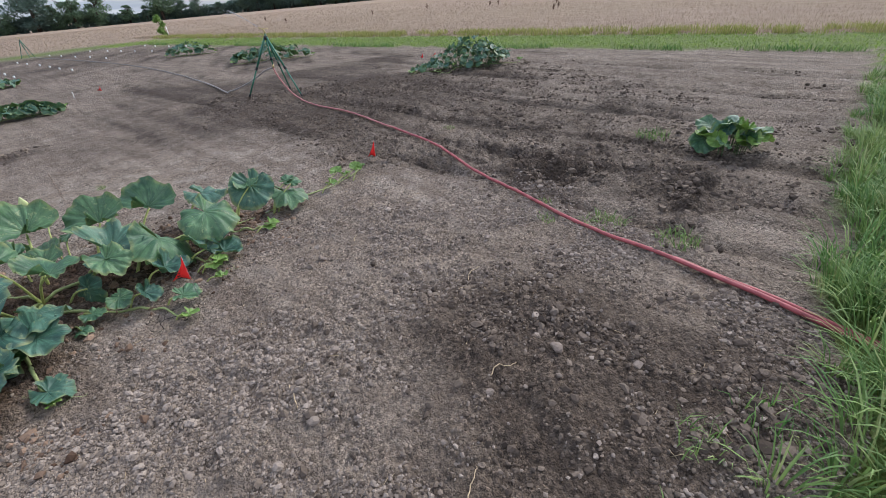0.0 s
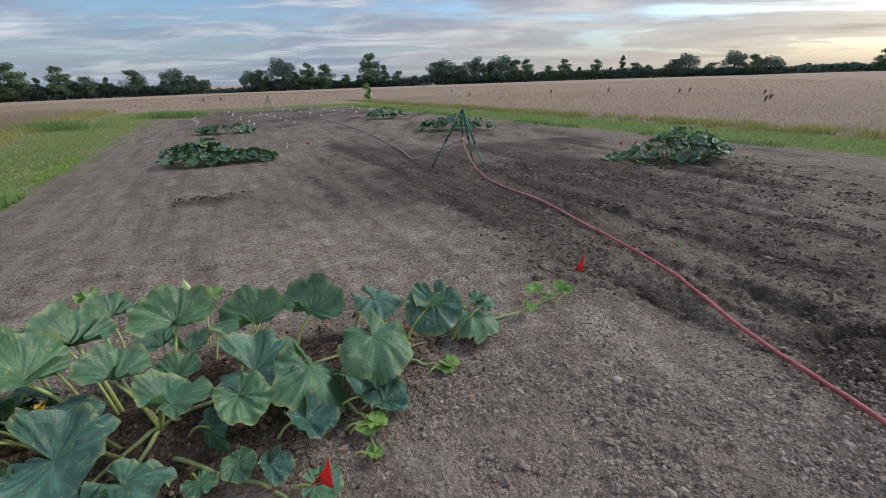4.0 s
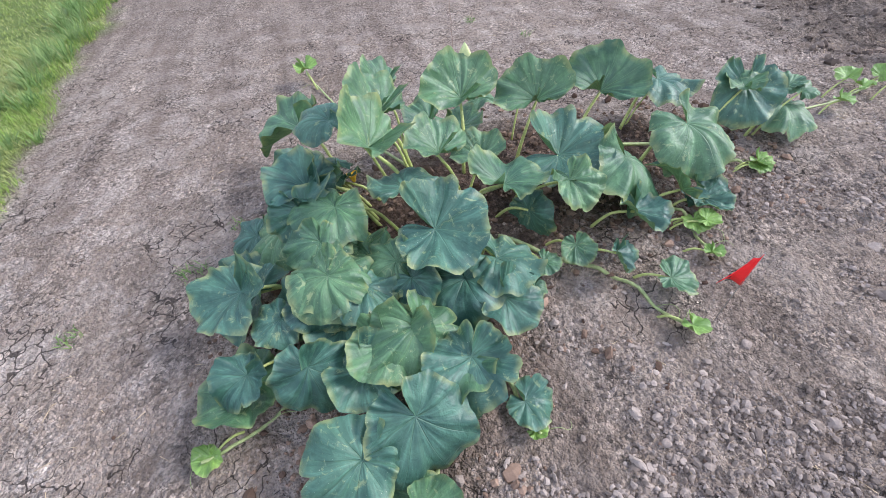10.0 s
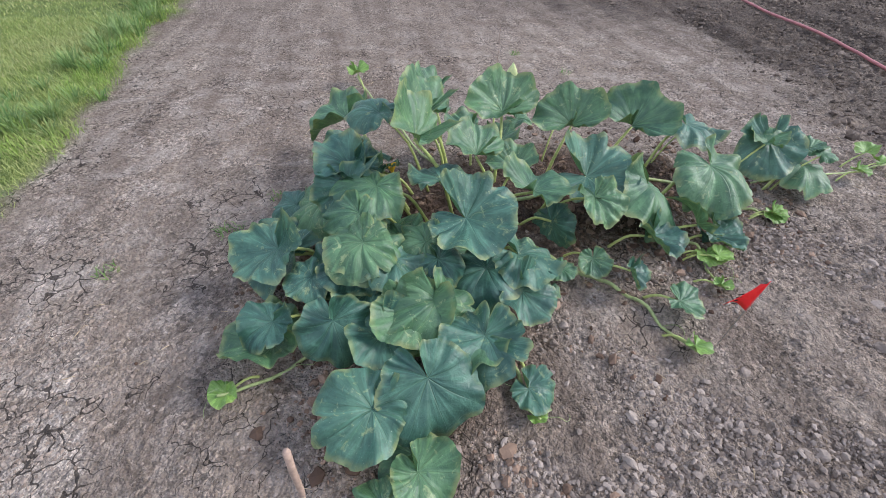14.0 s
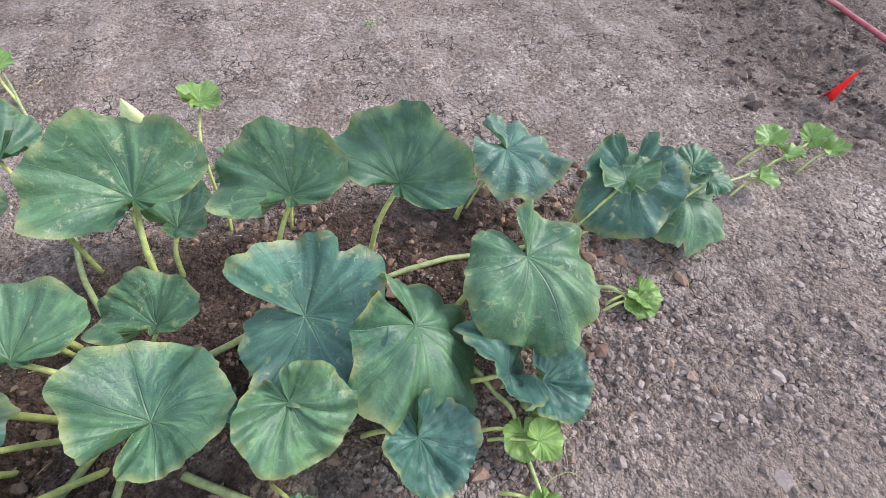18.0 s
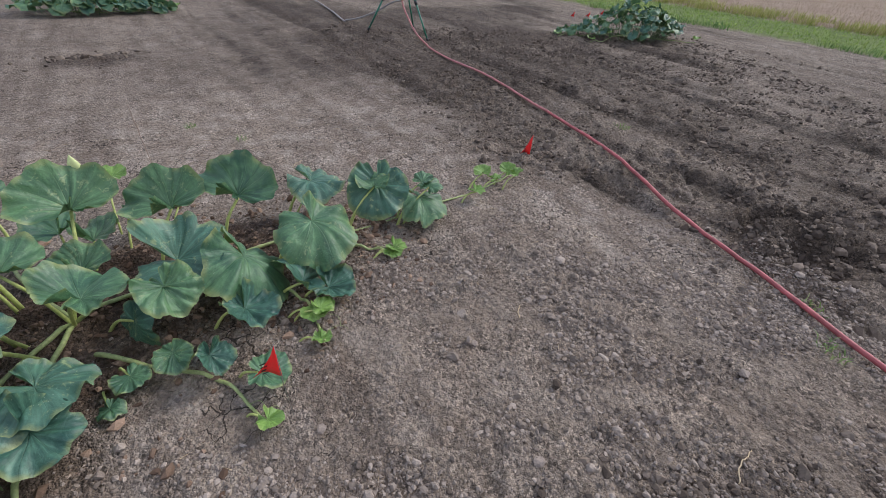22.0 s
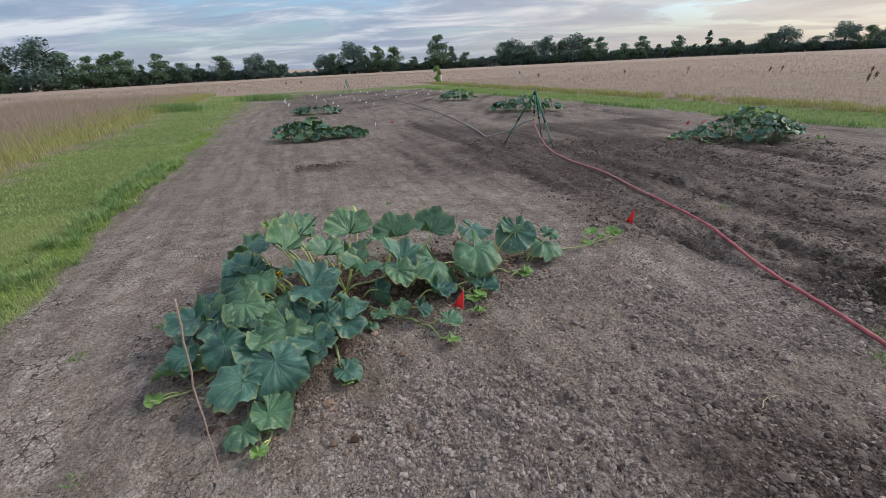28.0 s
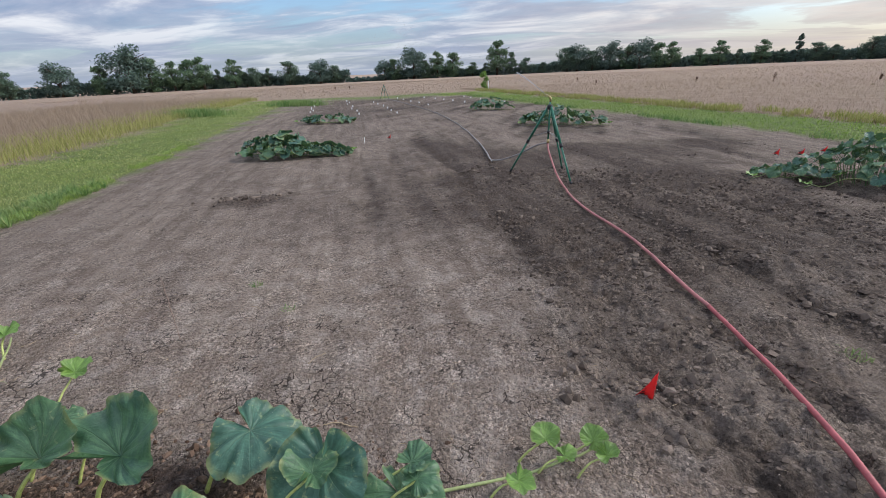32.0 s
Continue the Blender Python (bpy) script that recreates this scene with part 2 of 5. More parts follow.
def make_clod_material(name, light, dark):
    m, t, p = material(name)
    where = spot(t)
    tone = ramp(t, island(t), [(0.0, dark), (0.55, tuple((a + b) / 2 for a, b in zip(light, dark))), (1.0, light)])
    tone = mixed(t, ramp(t, noise_of(t, where, 120, 4, 0.7), [(0.3, grey(0.4)), (0.7, grey(0))]), tone, dark)
    wire(t, tone, p.inputs["Base Color"])
    p.inputs["Roughness"].default_value = 0.95
    p.inputs["Specular IOR Level"].default_value = 0.2
    bumped(t, p, noise_of(t, where, 220, 3, 0.7), 0.5, 0.003)
    return m


def make_stone_material():
    m, t, p = material("dusty_stone")
    where = spot(t)
    tone = ramp(t, by_object(t), [(0.0, (0.24, 0.185, 0.15)), (0.85, (0.33, 0.265, 0.22)), (1.0, (0.39, 0.33, 0.28))])
    tone = mixed(t, ramp(t, noise_of(t, where, 60, 5, 0.7), [(0.35, grey(0.55)), (0.65, grey(0))]), tone, (0.13, 0.1, 0.08))
    wire(t, tone, p.inputs["Base Color"])
    p.inputs["Roughness"].default_value = 0.85
    bumped(t, p, noise_of(t, where, 90, 5, 0.65), 0.6, 0.008)
    return m


def make_leaf_material(name, deep, bright, vein):
    m, t, p = material(name)
    where, chance = spot(t), by_object(t)
    drift = ramp(t, noise_of(t, where, 5.5, 3, 0.5, 0.5), [(0.36, grey(0)), (0.64, grey(1))])
    tone = mixed(t, sums(t, "ADD", sums(t, "MULTIPLY", chance, 0.5), sums(t, "MULTIPLY", drift, 0.5)), deep, bright)
    blotch = noise_of(t, where, 13, 5, 0.6, 0.6)
    tone = mixed(t, ramp(t, blotch, [(0.48, grey(0)), (0.72, grey(0.45))]), tone, tuple(c * 1.7 for c in bright))
    # ribs fan out from the stalk
    lx, ly = attr(t, "leaf_x"), attr(t, "leaf_y")
    turn = sums(t, "ABSOLUTE", sums(t, "ARCTAN2", ly, lx))
    far = sums(t, "SQRT", sums(t, "ADD", sums(t, "MULTIPLY", lx, lx), sums(t, "MULTIPLY", ly, ly)))
    # pale streaks of painted sheen fan out; fine veins net the whole blade
    fan = t.nodes.new("ShaderNodeCombineXYZ")
    wire(t, sums(t, "MULTIPLY", turn, 5.0), fan.inputs[0])
    wire(t, sums(t, "MULTIPLY", far, 1.3), fan.inputs[1])
    wire(t, sums(t, "ADD", sums(t, "MULTIPLY", chance, 40.0), sums(t, "SIGN", ly)), fan.inputs[2])
    sheen_streak = noise_of(t, fan.outputs[0], 1.5, 4, 0.6, 0.3)
    tone = mixed(t, ramp(t, sheen_streak, [(0.5, grey(0)), (0.72, grey(0.6))]), tone, tuple(c * 1.9 + 0.01 for c in bright))
    tone = mixed(t, ramp(t, sheen_streak, [(0.3, grey(0.5)), (0.45, grey(0))]), tone, tuple(c * 0.8 for c in deep))
    net = t.nodes.new("ShaderNodeTexVoronoi")
    net.feature = "DISTANCE_TO_EDGE"
    net.inputs["Scale"].default_value = 70
    wire(t, where, net.inputs["Vector"])
    veins = ramp(t, net.outputs[0], [(0.0, grey(1)), (0.12, grey(0))])
    tone = mixed(t, sums(t, "MULTIPLY", veins, 0.03), tone, vein)
    gap = turn
    for k in (0.72, 1.5, 2.25):
        gap = sums(t, "MINIMUM", gap, sums(t, "ABSOLUTE", sums(t, "SUBTRACT", turn, k)))
    gap = sums(t, "MULTIPLY", gap, far)
    wide = sums(t, "MAXIMUM", sums(t, "MULTIPLY", sums(t, "SUBTRACT", 1.05, far), 0.015), 0.004)
    rib = sums(t, "SUBTRACT", 1.0, sums(t, "DIVIDE", gap, wide), clamp=True)
    tone = mixed(t, sums(t, "MULTIPLY", rib, ramp(t, far, [(0.02, grey(0.0)), (0.1, grey(0.34)), (0.8, grey(0.08))])), tone, vein)
    # bleached specks and pale dead patches on some leaves, and browned margins
    speck = t.nodes.new("ShaderNodeTexVoronoi")
    speck.inputs["Scale"].default_value = 75
    wire(t, where, speck.inputs["Vector"])
    dots = sums(t, "MULTIPLY", sums(t, "LESS_THAN", speck.outputs[0], 0.11), ramp(t, noise_of(t, where, 7, 3), [(0.54, grey(0)), (0.62, grey(0.6))]))
    tone = mixed(t, dots, tone, (0.42, 0.48, 0.34))
    pale = sums(t, "MULTIPLY", ramp(t, noise_of(t, where, 22, 5, 0.7, 0.8), [(0.58, grey(0)), (0.66, grey(0.65))]), sums(t, "GREATER_THAN", chance, 0.4))
    tone = mixed(t, pale, tone, (0.3, 0.36, 0.17))
    rim = sums(t, "MULTIPLY", attr(t, "margin"), ramp(t, noise_of(t, where, 14, 3), [(0.42, grey(0)), (0.6, grey(0.75))]))
    tone = mixed(t, rim, tone, (0.3, 0.32, 0.12))
    wire(t, tone, p.inputs["Base Color"])
    wire(t, ramp(t, blotch, [(0.3, grey(0.42)), (0.7, grey(0.58))]), p.inputs["Roughness"])
    p.inputs["Specular IOR Level"].default_value = 0.5
    # the outer blade is drawn into ridges that fan out with the ribs
    waver = sums(t, "MULTIPLY", noise_of(t, where, 8, 3), 7.0)
    quilt = sums(t, "MULTIPLY", sums(t, "SINE", sums(t, "ADD", sums(t, "MULTIPLY", turn, 26.0), waver)), sums(t, "MULTIPLY", far, far))
    quilt = sums(t, "MULTIPLY", quilt, ramp(t, noise_of(t, where, 6, 3), [(0.35, grey(0.0)), (0.65, grey(1))]))
    cross = sums(t, "ADD", noise_of(t, where, 21, 3, 0.5, 1.5), sums(t, "MULTIPLY", quilt, 0.3))
    height = sums(t, "SUBTRACT", sums(t, "MULTIPLY", noise_of(t, where, 90, 3, 0.5), 0.25), sums(t, "ADD", sums(t, "MULTIPLY", rib, 0.6), sums(t, "MULTIPLY", veins, 0.06)))
    bumped(t, p, sums(t, "ADD", height, sums(t, "MULTIPLY", cross, 1.1)), 0.6, 0.007)
    thin = t.nodes.new("ShaderNodeBsdfTranslucent")
    wire(t, mixed(t, 0.5, tone, (0.2, 0.34, 0.05)), thin.inputs[0])
    both = t.nodes.new("ShaderNodeMixShader")
    both.inputs[0].default_value = 0.14
    wire(t, p.outputs[0], both.inputs[1])
    wire(t, thin.outputs[0], both.inputs[2])
    wire(t, both.outputs[0], t.nodes["Material Output"].inputs[0])
    return m


def make_plain(name, base, rough=0.6, spread=0.25, scale=40, metal=0.0, specular=0.5, relief=0.2):
    """A painted, woody or plastic surface with grain and stains."""
    m, t, p = material(name)
    where = spot(t)
    tone = mixed(t, ramp(t, noise_of(t, where, scale, 5, 0.65), [(0.3, grey(0)), (0.7, grey(1))]),
                 tuple(c * (1 - spread) for c in base), tuple(min(1, c * (1 + spread)) for c in base))
    wire(t, tone, p.inputs["Base Color"])
    p.inputs["Roughness"].default_value, p.inputs["Metallic"].default_value = rough, metal
    p.inputs["Specular IOR Level"].default_value = specular
    bumped(t, p, noise_of(t, where, scale * 3, 3), relief, 0.004)
    return m


def make_blade_material(name, stops, see=0.25):
    m, t, p = material(name)
    tone = ramp(t, island(t), stops)
    tone = mixed(t, ramp(t, noise_of(t, spot(t), 1.1, 4), [(0.35, grey(0)), (0.7, grey(0.5))]), tone, stops[-1][1])
    wire(t, tone, p.inputs["Base Color"])
    p.inputs["Roughness"].default_value = 0.6
    p.inputs["Specular IOR Level"].default_value = 0.3
    thin = t.nodes.new("ShaderNodeBsdfTranslucent")
    wire(t, tone, thin.inputs[0])
    both = t.nodes.new("ShaderNodeMixShader")
    both.inputs[0].default_value = see
    wire(t, p.outputs[0], both.inputs[1])
    wire(t, thin.outputs[0], both.inputs[2])
    wire(t, both.outputs[0], t.nodes["Material Output"].inputs[0])
    return m


SOIL = make_ground_material()
CRUMB = make_clod_material("dry_crumb", (0.41, 0.338, 0.283), (0.15, 0.118, 0.096))
CLOD = make_clod_material("damp_clod", (0.26, 0.203, 0.16), (0.065, 0.049, 0.039))
RED_CLOD = make_clod_material("reddish_clod", (0.36, 0.245, 0.175), (0.07, 0.042, 0.029))
FLAKE = make_clod_material("crust_flake", (0.39, 0.31, 0.25), (0.18, 0.137, 0.108))
STONE = make_stone_material()
LEAF_DEEP = make_leaf_material("squash_leaf_blue_green", (0.017, 0.066, 0.054), (0.06, 0.14, 0.092), (0.22, 0.34, 0.2))
LEAF_MID = make_leaf_material("squash_leaf_green", (0.026, 0.084, 0.052), (0.082, 0.165, 0.072), (0.28, 0.4, 0.2))
LEAF_YOUNG = make_leaf_material("squash_leaf_young", (0.1, 0.2, 0.035), (0.17, 0.28, 0.06), (0.35, 0.45, 0.2))
STALK = make_plain("squash_stalk", (0.42, 0.47, 0.15), 0.5, 0.25, 60)
# darker stalk copy for far plants, with the leaves' shade in its colour
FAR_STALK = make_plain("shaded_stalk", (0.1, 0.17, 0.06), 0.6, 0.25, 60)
VINE = make_plain("squash_vine", (0.3, 0.35, 0.14), 0.6, 0.3, 50)
PETAL = make_plain("pale_petal", (0.62, 0.66, 0.3), 0.6, 0.15, 60)
BLOSSOM = make_plain("yellow_blossom", (0.8, 0.5, 0.03), 0.6, 0.15, 60)
FLAG_RED = make_plain("red_vinyl", (0.86, 0.02, 0.02), 0.45, 0.08, 30)
FLAG_WHITE = make_plain("white_plastic", (0.8, 0.8, 0.78), 0.5, 0.05, 30)
PRINT = make_plain("black_print", (0.02, 0.015, 0.015), 0.6, 0.1, 30)
WIRE = make_plain("galvanised_wire", (0.32, 0.3, 0.28), 0.45, 0.2, 80, 0.8)
HOSE_RED = make_plain("red_rubber", (0.36, 0.085, 0.09), 0.6, 0.35, 12)
HOSE_PALE = make_plain("faded_red_hose", (0.4, 0.15, 0.14), 0.6, 0.25, 12)
HOSE_GREY = make_plain("grey_hose", (0.3, 0.27, 0.25), 0.6, 0.25, 12)
GREEN_PAINT = make_plain("green_enamel", (0.03, 0.16, 0.1), 0.4, 0.15, 40)
BLACK = make_plain("black_plastic", (0.025, 0.025, 0.027), 0.5, 0.2, 40)
BRASS = make_plain("dull_brass", (0.5, 0.4, 0.2), 0.35, 0.15, 40, 0.9)
TWIG = make_plain("dry_twig", (0.36, 0.25, 0.19), 0.85, 0.3, 70)
STRAW = make_plain("dry_straw", (0.5, 0.38, 0.24), 0.8, 0.25, 60)
BARK = make_plain("bark", (0.09, 0.07, 0.055), 0.95, 0.4, 4, 0.0, 0.2, 0.6)
DEAD = make_plain("dead_weed", (0.13, 0.075, 0.045), 0.9, 0.3, 10)
TURF = make_blade_material("mown_blade", [(0.0, (0.17, 0.24, 0.055)), (0.5, (0.26, 0.36, 0.085)), (0.85, (0.39, 0.45, 0.14)), (1.0, (0.5, 0.48, 0.23))])
FAR_TURF = make_blade_material("bright_blade", [(0.0, (0.13, 0.23, 0.035)), (0.6, (0.24, 0.37, 0.065)), (1.0, (0.36, 0.46, 0.12))])
RANK = make_blade_material("rank_blade", [(0.0, (0.05, 0.14, 0.03)), (0.5, (0.11, 0.23, 0.055)), (0.85, (0.2, 0.33, 0.09)), (1.0, (0.36, 0.4, 0.17))])
HAY = make_blade_material("hay_blade", [(0.0, (0.32, 0.245, 0.17)), (0.6, (0.365, 0.28, 0.2)), (1.0, (0.41, 0.32, 0.235))], 0.45)
WATER, wt, wp = material("water_spray")
wp.inputs["Base Color"].default_value = (0.9, 0.93, 0.96, 1)
wp.inputs["Roughness"].default_value, wp.inputs["Alpha"].default_value = 0.3, 0.3
HAY_GREEN = make_blade_material("green_hay_blade", [(0.0, (0.19, 0.22, 0.045)), (0.6, (0.33, 0.34, 0.1)), (1.0, (0.45, 0.41, 0.17))])
# skyline leaves, their colours lightened to paint in the haze of distance
FOLIAGE = [make_blade_material("hazed_tree_leaf_" + n, [(0.0, c), (1.0, tuple(2.5 * v for v in c))], 0.2)
           for n, c in (("a", (0.062, 0.092, 0.062)), ("b", (0.07, 0.108, 0.06)), ("c", (0.055, 0.083, 0.066)))]

# ---- plan: s runs across the plot, v along it ----
AX, AY = 0.877, 0.480


def plan(s, v):
    return AX * s - AY * v, AY * s + AX * v


def across(x, y):
    return AX * x + AY * y, -AY * x + AX * y


rng = np.random.default_rng(7)
LATTICE = rng.random((256, 256))


def grain(x, y, size):
    """Smooth value noise from 0 to 1, with lumps of that size in metres."""
    x, y = np.asarray(x) / size, np.asarray(y) / size
    i, j = np.floor(x).astype(int), np.floor(y).astype(int)
    fx, fy = x - i, y - j
    fx, fy = fx * fx * (3 - 2 * fx), fy * fy * (3 - 2 * fy)
    g = lambda a, b: LATTICE[a % 256, b % 256]  # noqa: E731
    return (g(i, j) * (1 - fx) + g(i + 1, j) * fx) * (1 - fy) + (g(i, j + 1) * (1 - fx) + g(i + 1, j + 1) * fx) * fy


def clod_field(x, y, size):
    """Packed rounded clods about that size: their height, as a share of the size."""
    x, y = np.asarray(x) / size, np.asarray(y) / size
    i, j = np.floor(x).astype(int), np.floor(y).astype(int)
    top = np.zeros(np.shape(x))
    for a in (-1, 0, 1):
        for b in (-1, 0, 1):
            u, w = (i + a) % 251, (j + b) % 253
            cx, cy, r = i + a + LATTICE[u, w], j + b + LATTICE[w, u], 0.25 + 0.5 * LATTICE[(u + 7) % 256, (w + 3) % 256]
            d2 = ((x - cx) ** 2 + (y - cy) ** 2) / r**2
            top = np.maximum(top, r * np.sqrt(np.clip(1 - d2, 0, 1)))
    return top


def step(a, b, x):
    t = np.clip((x - a) / (b - a), 0, 1)
    return t * t * (3 - 2 * t)


def blob(x, y, cx, cy, rx, ry, turn=0.0):
    c, s = math.cos(radians(turn)), math.sin(radians(turn))
    u, w = (x - cx) * c + (y - cy) * s, -(x - cx) * s + (y - cy) * c
    return np.exp(-((u / rx) ** 2 + (w / ry) ** 2))


def zones(x, y):
    """Soil, turf and field shares at places of the plan, 0 to 1."""
    x, y = np.asarray(x, float), np.asarray(y, float)
    s, v = across(x, y)
    ragged = (grain(x, y, 0.35) - 0.5) * 0.35 + (grain(x + 9, y, 1.7) - 0.5) * 0.4
    right = 15.4 - 0.105 * (v + 1.8)
    bed = step(-1.25, -1.1, s + 0.5 * ragged) * (1 - step(right, right + 0.25, s + ragged)) * step(-2.9, -2.7, v + ragged) * (1 - step(34, 35.5, v + ragged + 0.12 * s))
    mown = np.maximum(step(-4.9, -4.5, s + ragged) * (1 - step(37, 39, v)), 0) * (1 - step(right + 3.3, right + 3.9, s + ragged)) * step(-8, -7, v)
    lawn = (1 - bed) * mown
    field = (1 - bed) * (1 - mown)
    tilled = step(4.35, 5.25, s + ragged * 1.4 + 0.9 * (grain(x + 70, y, 1.9) - 0.5) - 0.9 * (1 - step(0.6, 1.9, v)))
    tilled = tilled * (1 - 0.35 * step(12.5, 14.5, s + ragged))
    pile = np.clip(1.25 * blob(x, y, 3.75, 0.35, 0.85, 0.75, -20) + 0.8 * blob(x, y, 3.35, -0.5, 0.8, 0.4) + 0.75 * blob(x, y, 4.5, -0.45, 0.7, 0.4), 0, 1)
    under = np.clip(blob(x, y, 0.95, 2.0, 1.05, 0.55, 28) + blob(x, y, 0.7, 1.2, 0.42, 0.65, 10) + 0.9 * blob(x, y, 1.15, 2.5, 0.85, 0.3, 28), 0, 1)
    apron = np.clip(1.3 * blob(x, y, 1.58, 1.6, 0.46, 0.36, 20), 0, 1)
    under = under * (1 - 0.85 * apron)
    pits = 1.4 * blob(x, y, -1.72, 6.98, 0.4, 0.26, 20) + 1.2 * blob(x, y, 5.15, 2.55, 0.5, 0.4, 40) + blob(x, y, 5.9, 13.2, 0.7, 0.4) + 0.7 * blob(x, y, 6.0, 1.5, 0.6, 0.3, 30)
    wheel = np.exp(-((s - 3.55 - 0.01 * v) / 0.16) ** 2) + np.exp(-((s - 4.3) / 0.13) ** 2)
    bend = s + 0.25 * (grain(x + 4, y, 2.5) - 0.5) + 0.06 * (grain(x, y + 8, 0.5) - 0.5)
    furrow = sum(np.exp(-((bend - at) / wide) ** 2) * strong for at, wide, strong in ((5.25, 0.12, 0.9), (6.1, 0.09, 0.5), (7.05, 0.13, 0.7), (8.5, 0.15, 1.0), (8.95, 0.1, 0.6), (10.3, 0.16, 0.9), (11.2, 0.12, 0.6), (12.4, 0.2, 0.7)))
    furrow = furrow * step(4.6, 5.2, s) * np.clip(2.2 * grain(x + 17, y, 1.3) - 0.25, 0, 1) + 0.45 * wheel * step(4, 6, v) * (1 - step(13, 17, v)) * np.clip(1.8 * grain(x, y + 55, 1.1) - 0.2, 0, 1)
    patchy = 0.6 * grain(x + 50, y, 1.4) + 0.4 * grain(x, y + 60, 0.5) - 0.5
    # damp soil; the share under the squash also paints in shade
    damp_shade = np.clip(tilled * (0.2 + 0.16 * step(1.0, 4.0, v) - 0.2 * step(12, 16, v) + 1.0 * patchy) + 0.62 * blob(x, y, 3.1, 8.0, 4.2, 2.6, -65) + 0.8 * pile + 0.95 * under + 1.0 * pits
                    + 0.36 * step(3.0, 6.5, v) * (1 - tilled) + 0.4 * step(14, 24, v) * (1 - step(2.0, 3.0, np.abs(s - 6.5) / 2.2)) + 0.35 * patchy * step(3.0, 5.0, v), 0, 1) * bed
    crumb = np.clip(step(1.1, 1.7, s + ragged) * (1 - tilled) * (1 - step(0.6, 1.25, v + ragged)) * (1 - 0.8 * step(3.9, 4.4, s + ragged) * step(-0.6, 0.2, v)) * (1 - 0.85 * pile) * (1 - 0.8 * under) * (1 - 0.9 * apron), 0, 1) * bed
    crust = np.clip(1.15 - crumb * 0.9 - tilled * 0.85 - under - pits - 1.2 * pile, 0, 1) * bed * (1 - 0.75 * step(2.5, 5.5, v))
    return dict(bed=bed, lawn=lawn, field=field, tilled=tilled * bed, pile=pile * bed, under=under * bed, damp_shade=damp_shade, crumb=crumb, crust=crust, pits=pits * bed, furrow=furrow * bed, s=s, v=v)


def height(x, y, z=None):
    """The ground's level."""
    z = z or zones(x, y)
    s, v = z["s"], z["v"]
    n1, n2, n3 = grain(x, y, 0.9) - 0.5, grain(x + 31, y + 5, 0.16) - 0.5, grain(x, y + 77, 0.055) - 0.5
    away = np.maximum(np.maximum(-2.0 - x, x - 5.6), np.maximum(-1.2 - y, y - 4.6))
    n1, n2, n3 = n1 * (1 - step(8, 20, away)), n2 * (1 - step(0.8, 3.0, away)), n3 * (1 - step(0.1, 0.9, away))
    level = 0.02 * n1 + 0.013 * n2 + 0.009 * n3
    level = level + z["tilled"] * (0.022 * (1 - step(3, 8, away)) * np.sin(s * 9.0 + 2.5 * (grain(x, y, 1.6) - 0.5)) * (0.4 + grain(x, y + 11, 2.2)) + 0.05 * n2 + 0.03 * n3 + 0.03 * (grain(x + 3, y, 0.4) - 0.5))
    level = level + z["crumb"] * (0.022 * n2 + 0.016 * n3) + 0.06 * z["pile"] + z["pile"] * 0.04 * n2
    level = level + 0.055 * z["under"] + z["under"] * 0.05 * n2 + 0.1 * z["pits"] * (0.3 + n2 * 2)
    level = level - 0.1 * z["furrow"] * (1 - step(6, 12, away)) * (0.7 + n2)
    # packed clods, coarse where the soil was tilled
    near = 1 - step(0.2, 1.6, away)
    if np.any(near > 0):
        small, mid, big = clod_field(x, y, 0.03), clod_field(x + 5, y, 0.062), clod_field(x, y + 5, 0.15)
        level = level + near * z["crumb"] * (0.013 * small + 0.022 * mid * step(0.35, 0.7, grain(x, y + 3, 0.5)))
        level = level + near * z["crust"] * (0.006 * small + 0.006 * mid) * step(0.3, 0.7, grain(x + 2, y, 0.7))
        level = level + near * np.maximum(z["pile"], z["under"]) * (0.012 * small + 0.026 * mid)
    if np.any(away < 8):
        mid, big = clod_field(x + 5, y, 0.075), clod_field(x, y + 5, 0.17)
        level = level + (1 - step(1.0, 3.0, away)) * z["tilled"] * 0.022 * mid + (1 - step(4, 8, away)) * z["tilled"] * 0.07 * big * step(0.3, 0.7, grain(x, y + 13, 0.8))
    # the soil lies lower along the hose
    level = level - 0.05 * blob(x, y, 4.6, 2.8, 0.9, 2.4, 12)
    far = np.hypot(x, y)
    return level + 0.01 * z["lawn"] + 0.02 * z["field"] + step(35, 170, far) * (0.0115 * np.clip(x, -400, 400) - 0.4)


def level_at(x, y):
    return float(height(np.array([x]), np.array([y]))[0])


def mesh_of(name, verts, faces, mat, smooth=False, values=None):
    """A mesh from arrays; faces of one size. values: floats a vertex, by name."""
    verts, faces = np.asarray(verts, np.float32), np.asarray(faces, np.int32)
    me = bpy.data.meshes.new(name)
    k = faces.shape[1]
    me.vertices.add(len(verts))
    me.vertices.foreach_set("co", verts.ravel())
    me.loops.add(faces.size)
    me.loops.foreach_set("vertex_index", faces.ravel())
    me.polygons.add(len(faces))
    me.polygons.foreach_set("loop_start", np.arange(0, faces.size, k, dtype=np.int32))
    me.polygons.foreach_set("loop_total", np.full(len(faces), k, np.int32))
    me.polygons.foreach_set("use_smooth", np.full(len(faces), smooth))
    for key, value in (values or {}).items():
        me.attributes.new(key, "FLOAT", "POINT").data.foreach_set("value", np.asarray(value, np.float32))
    me.materials.append(mat)
    me.update(calc_edges=True)
    return me


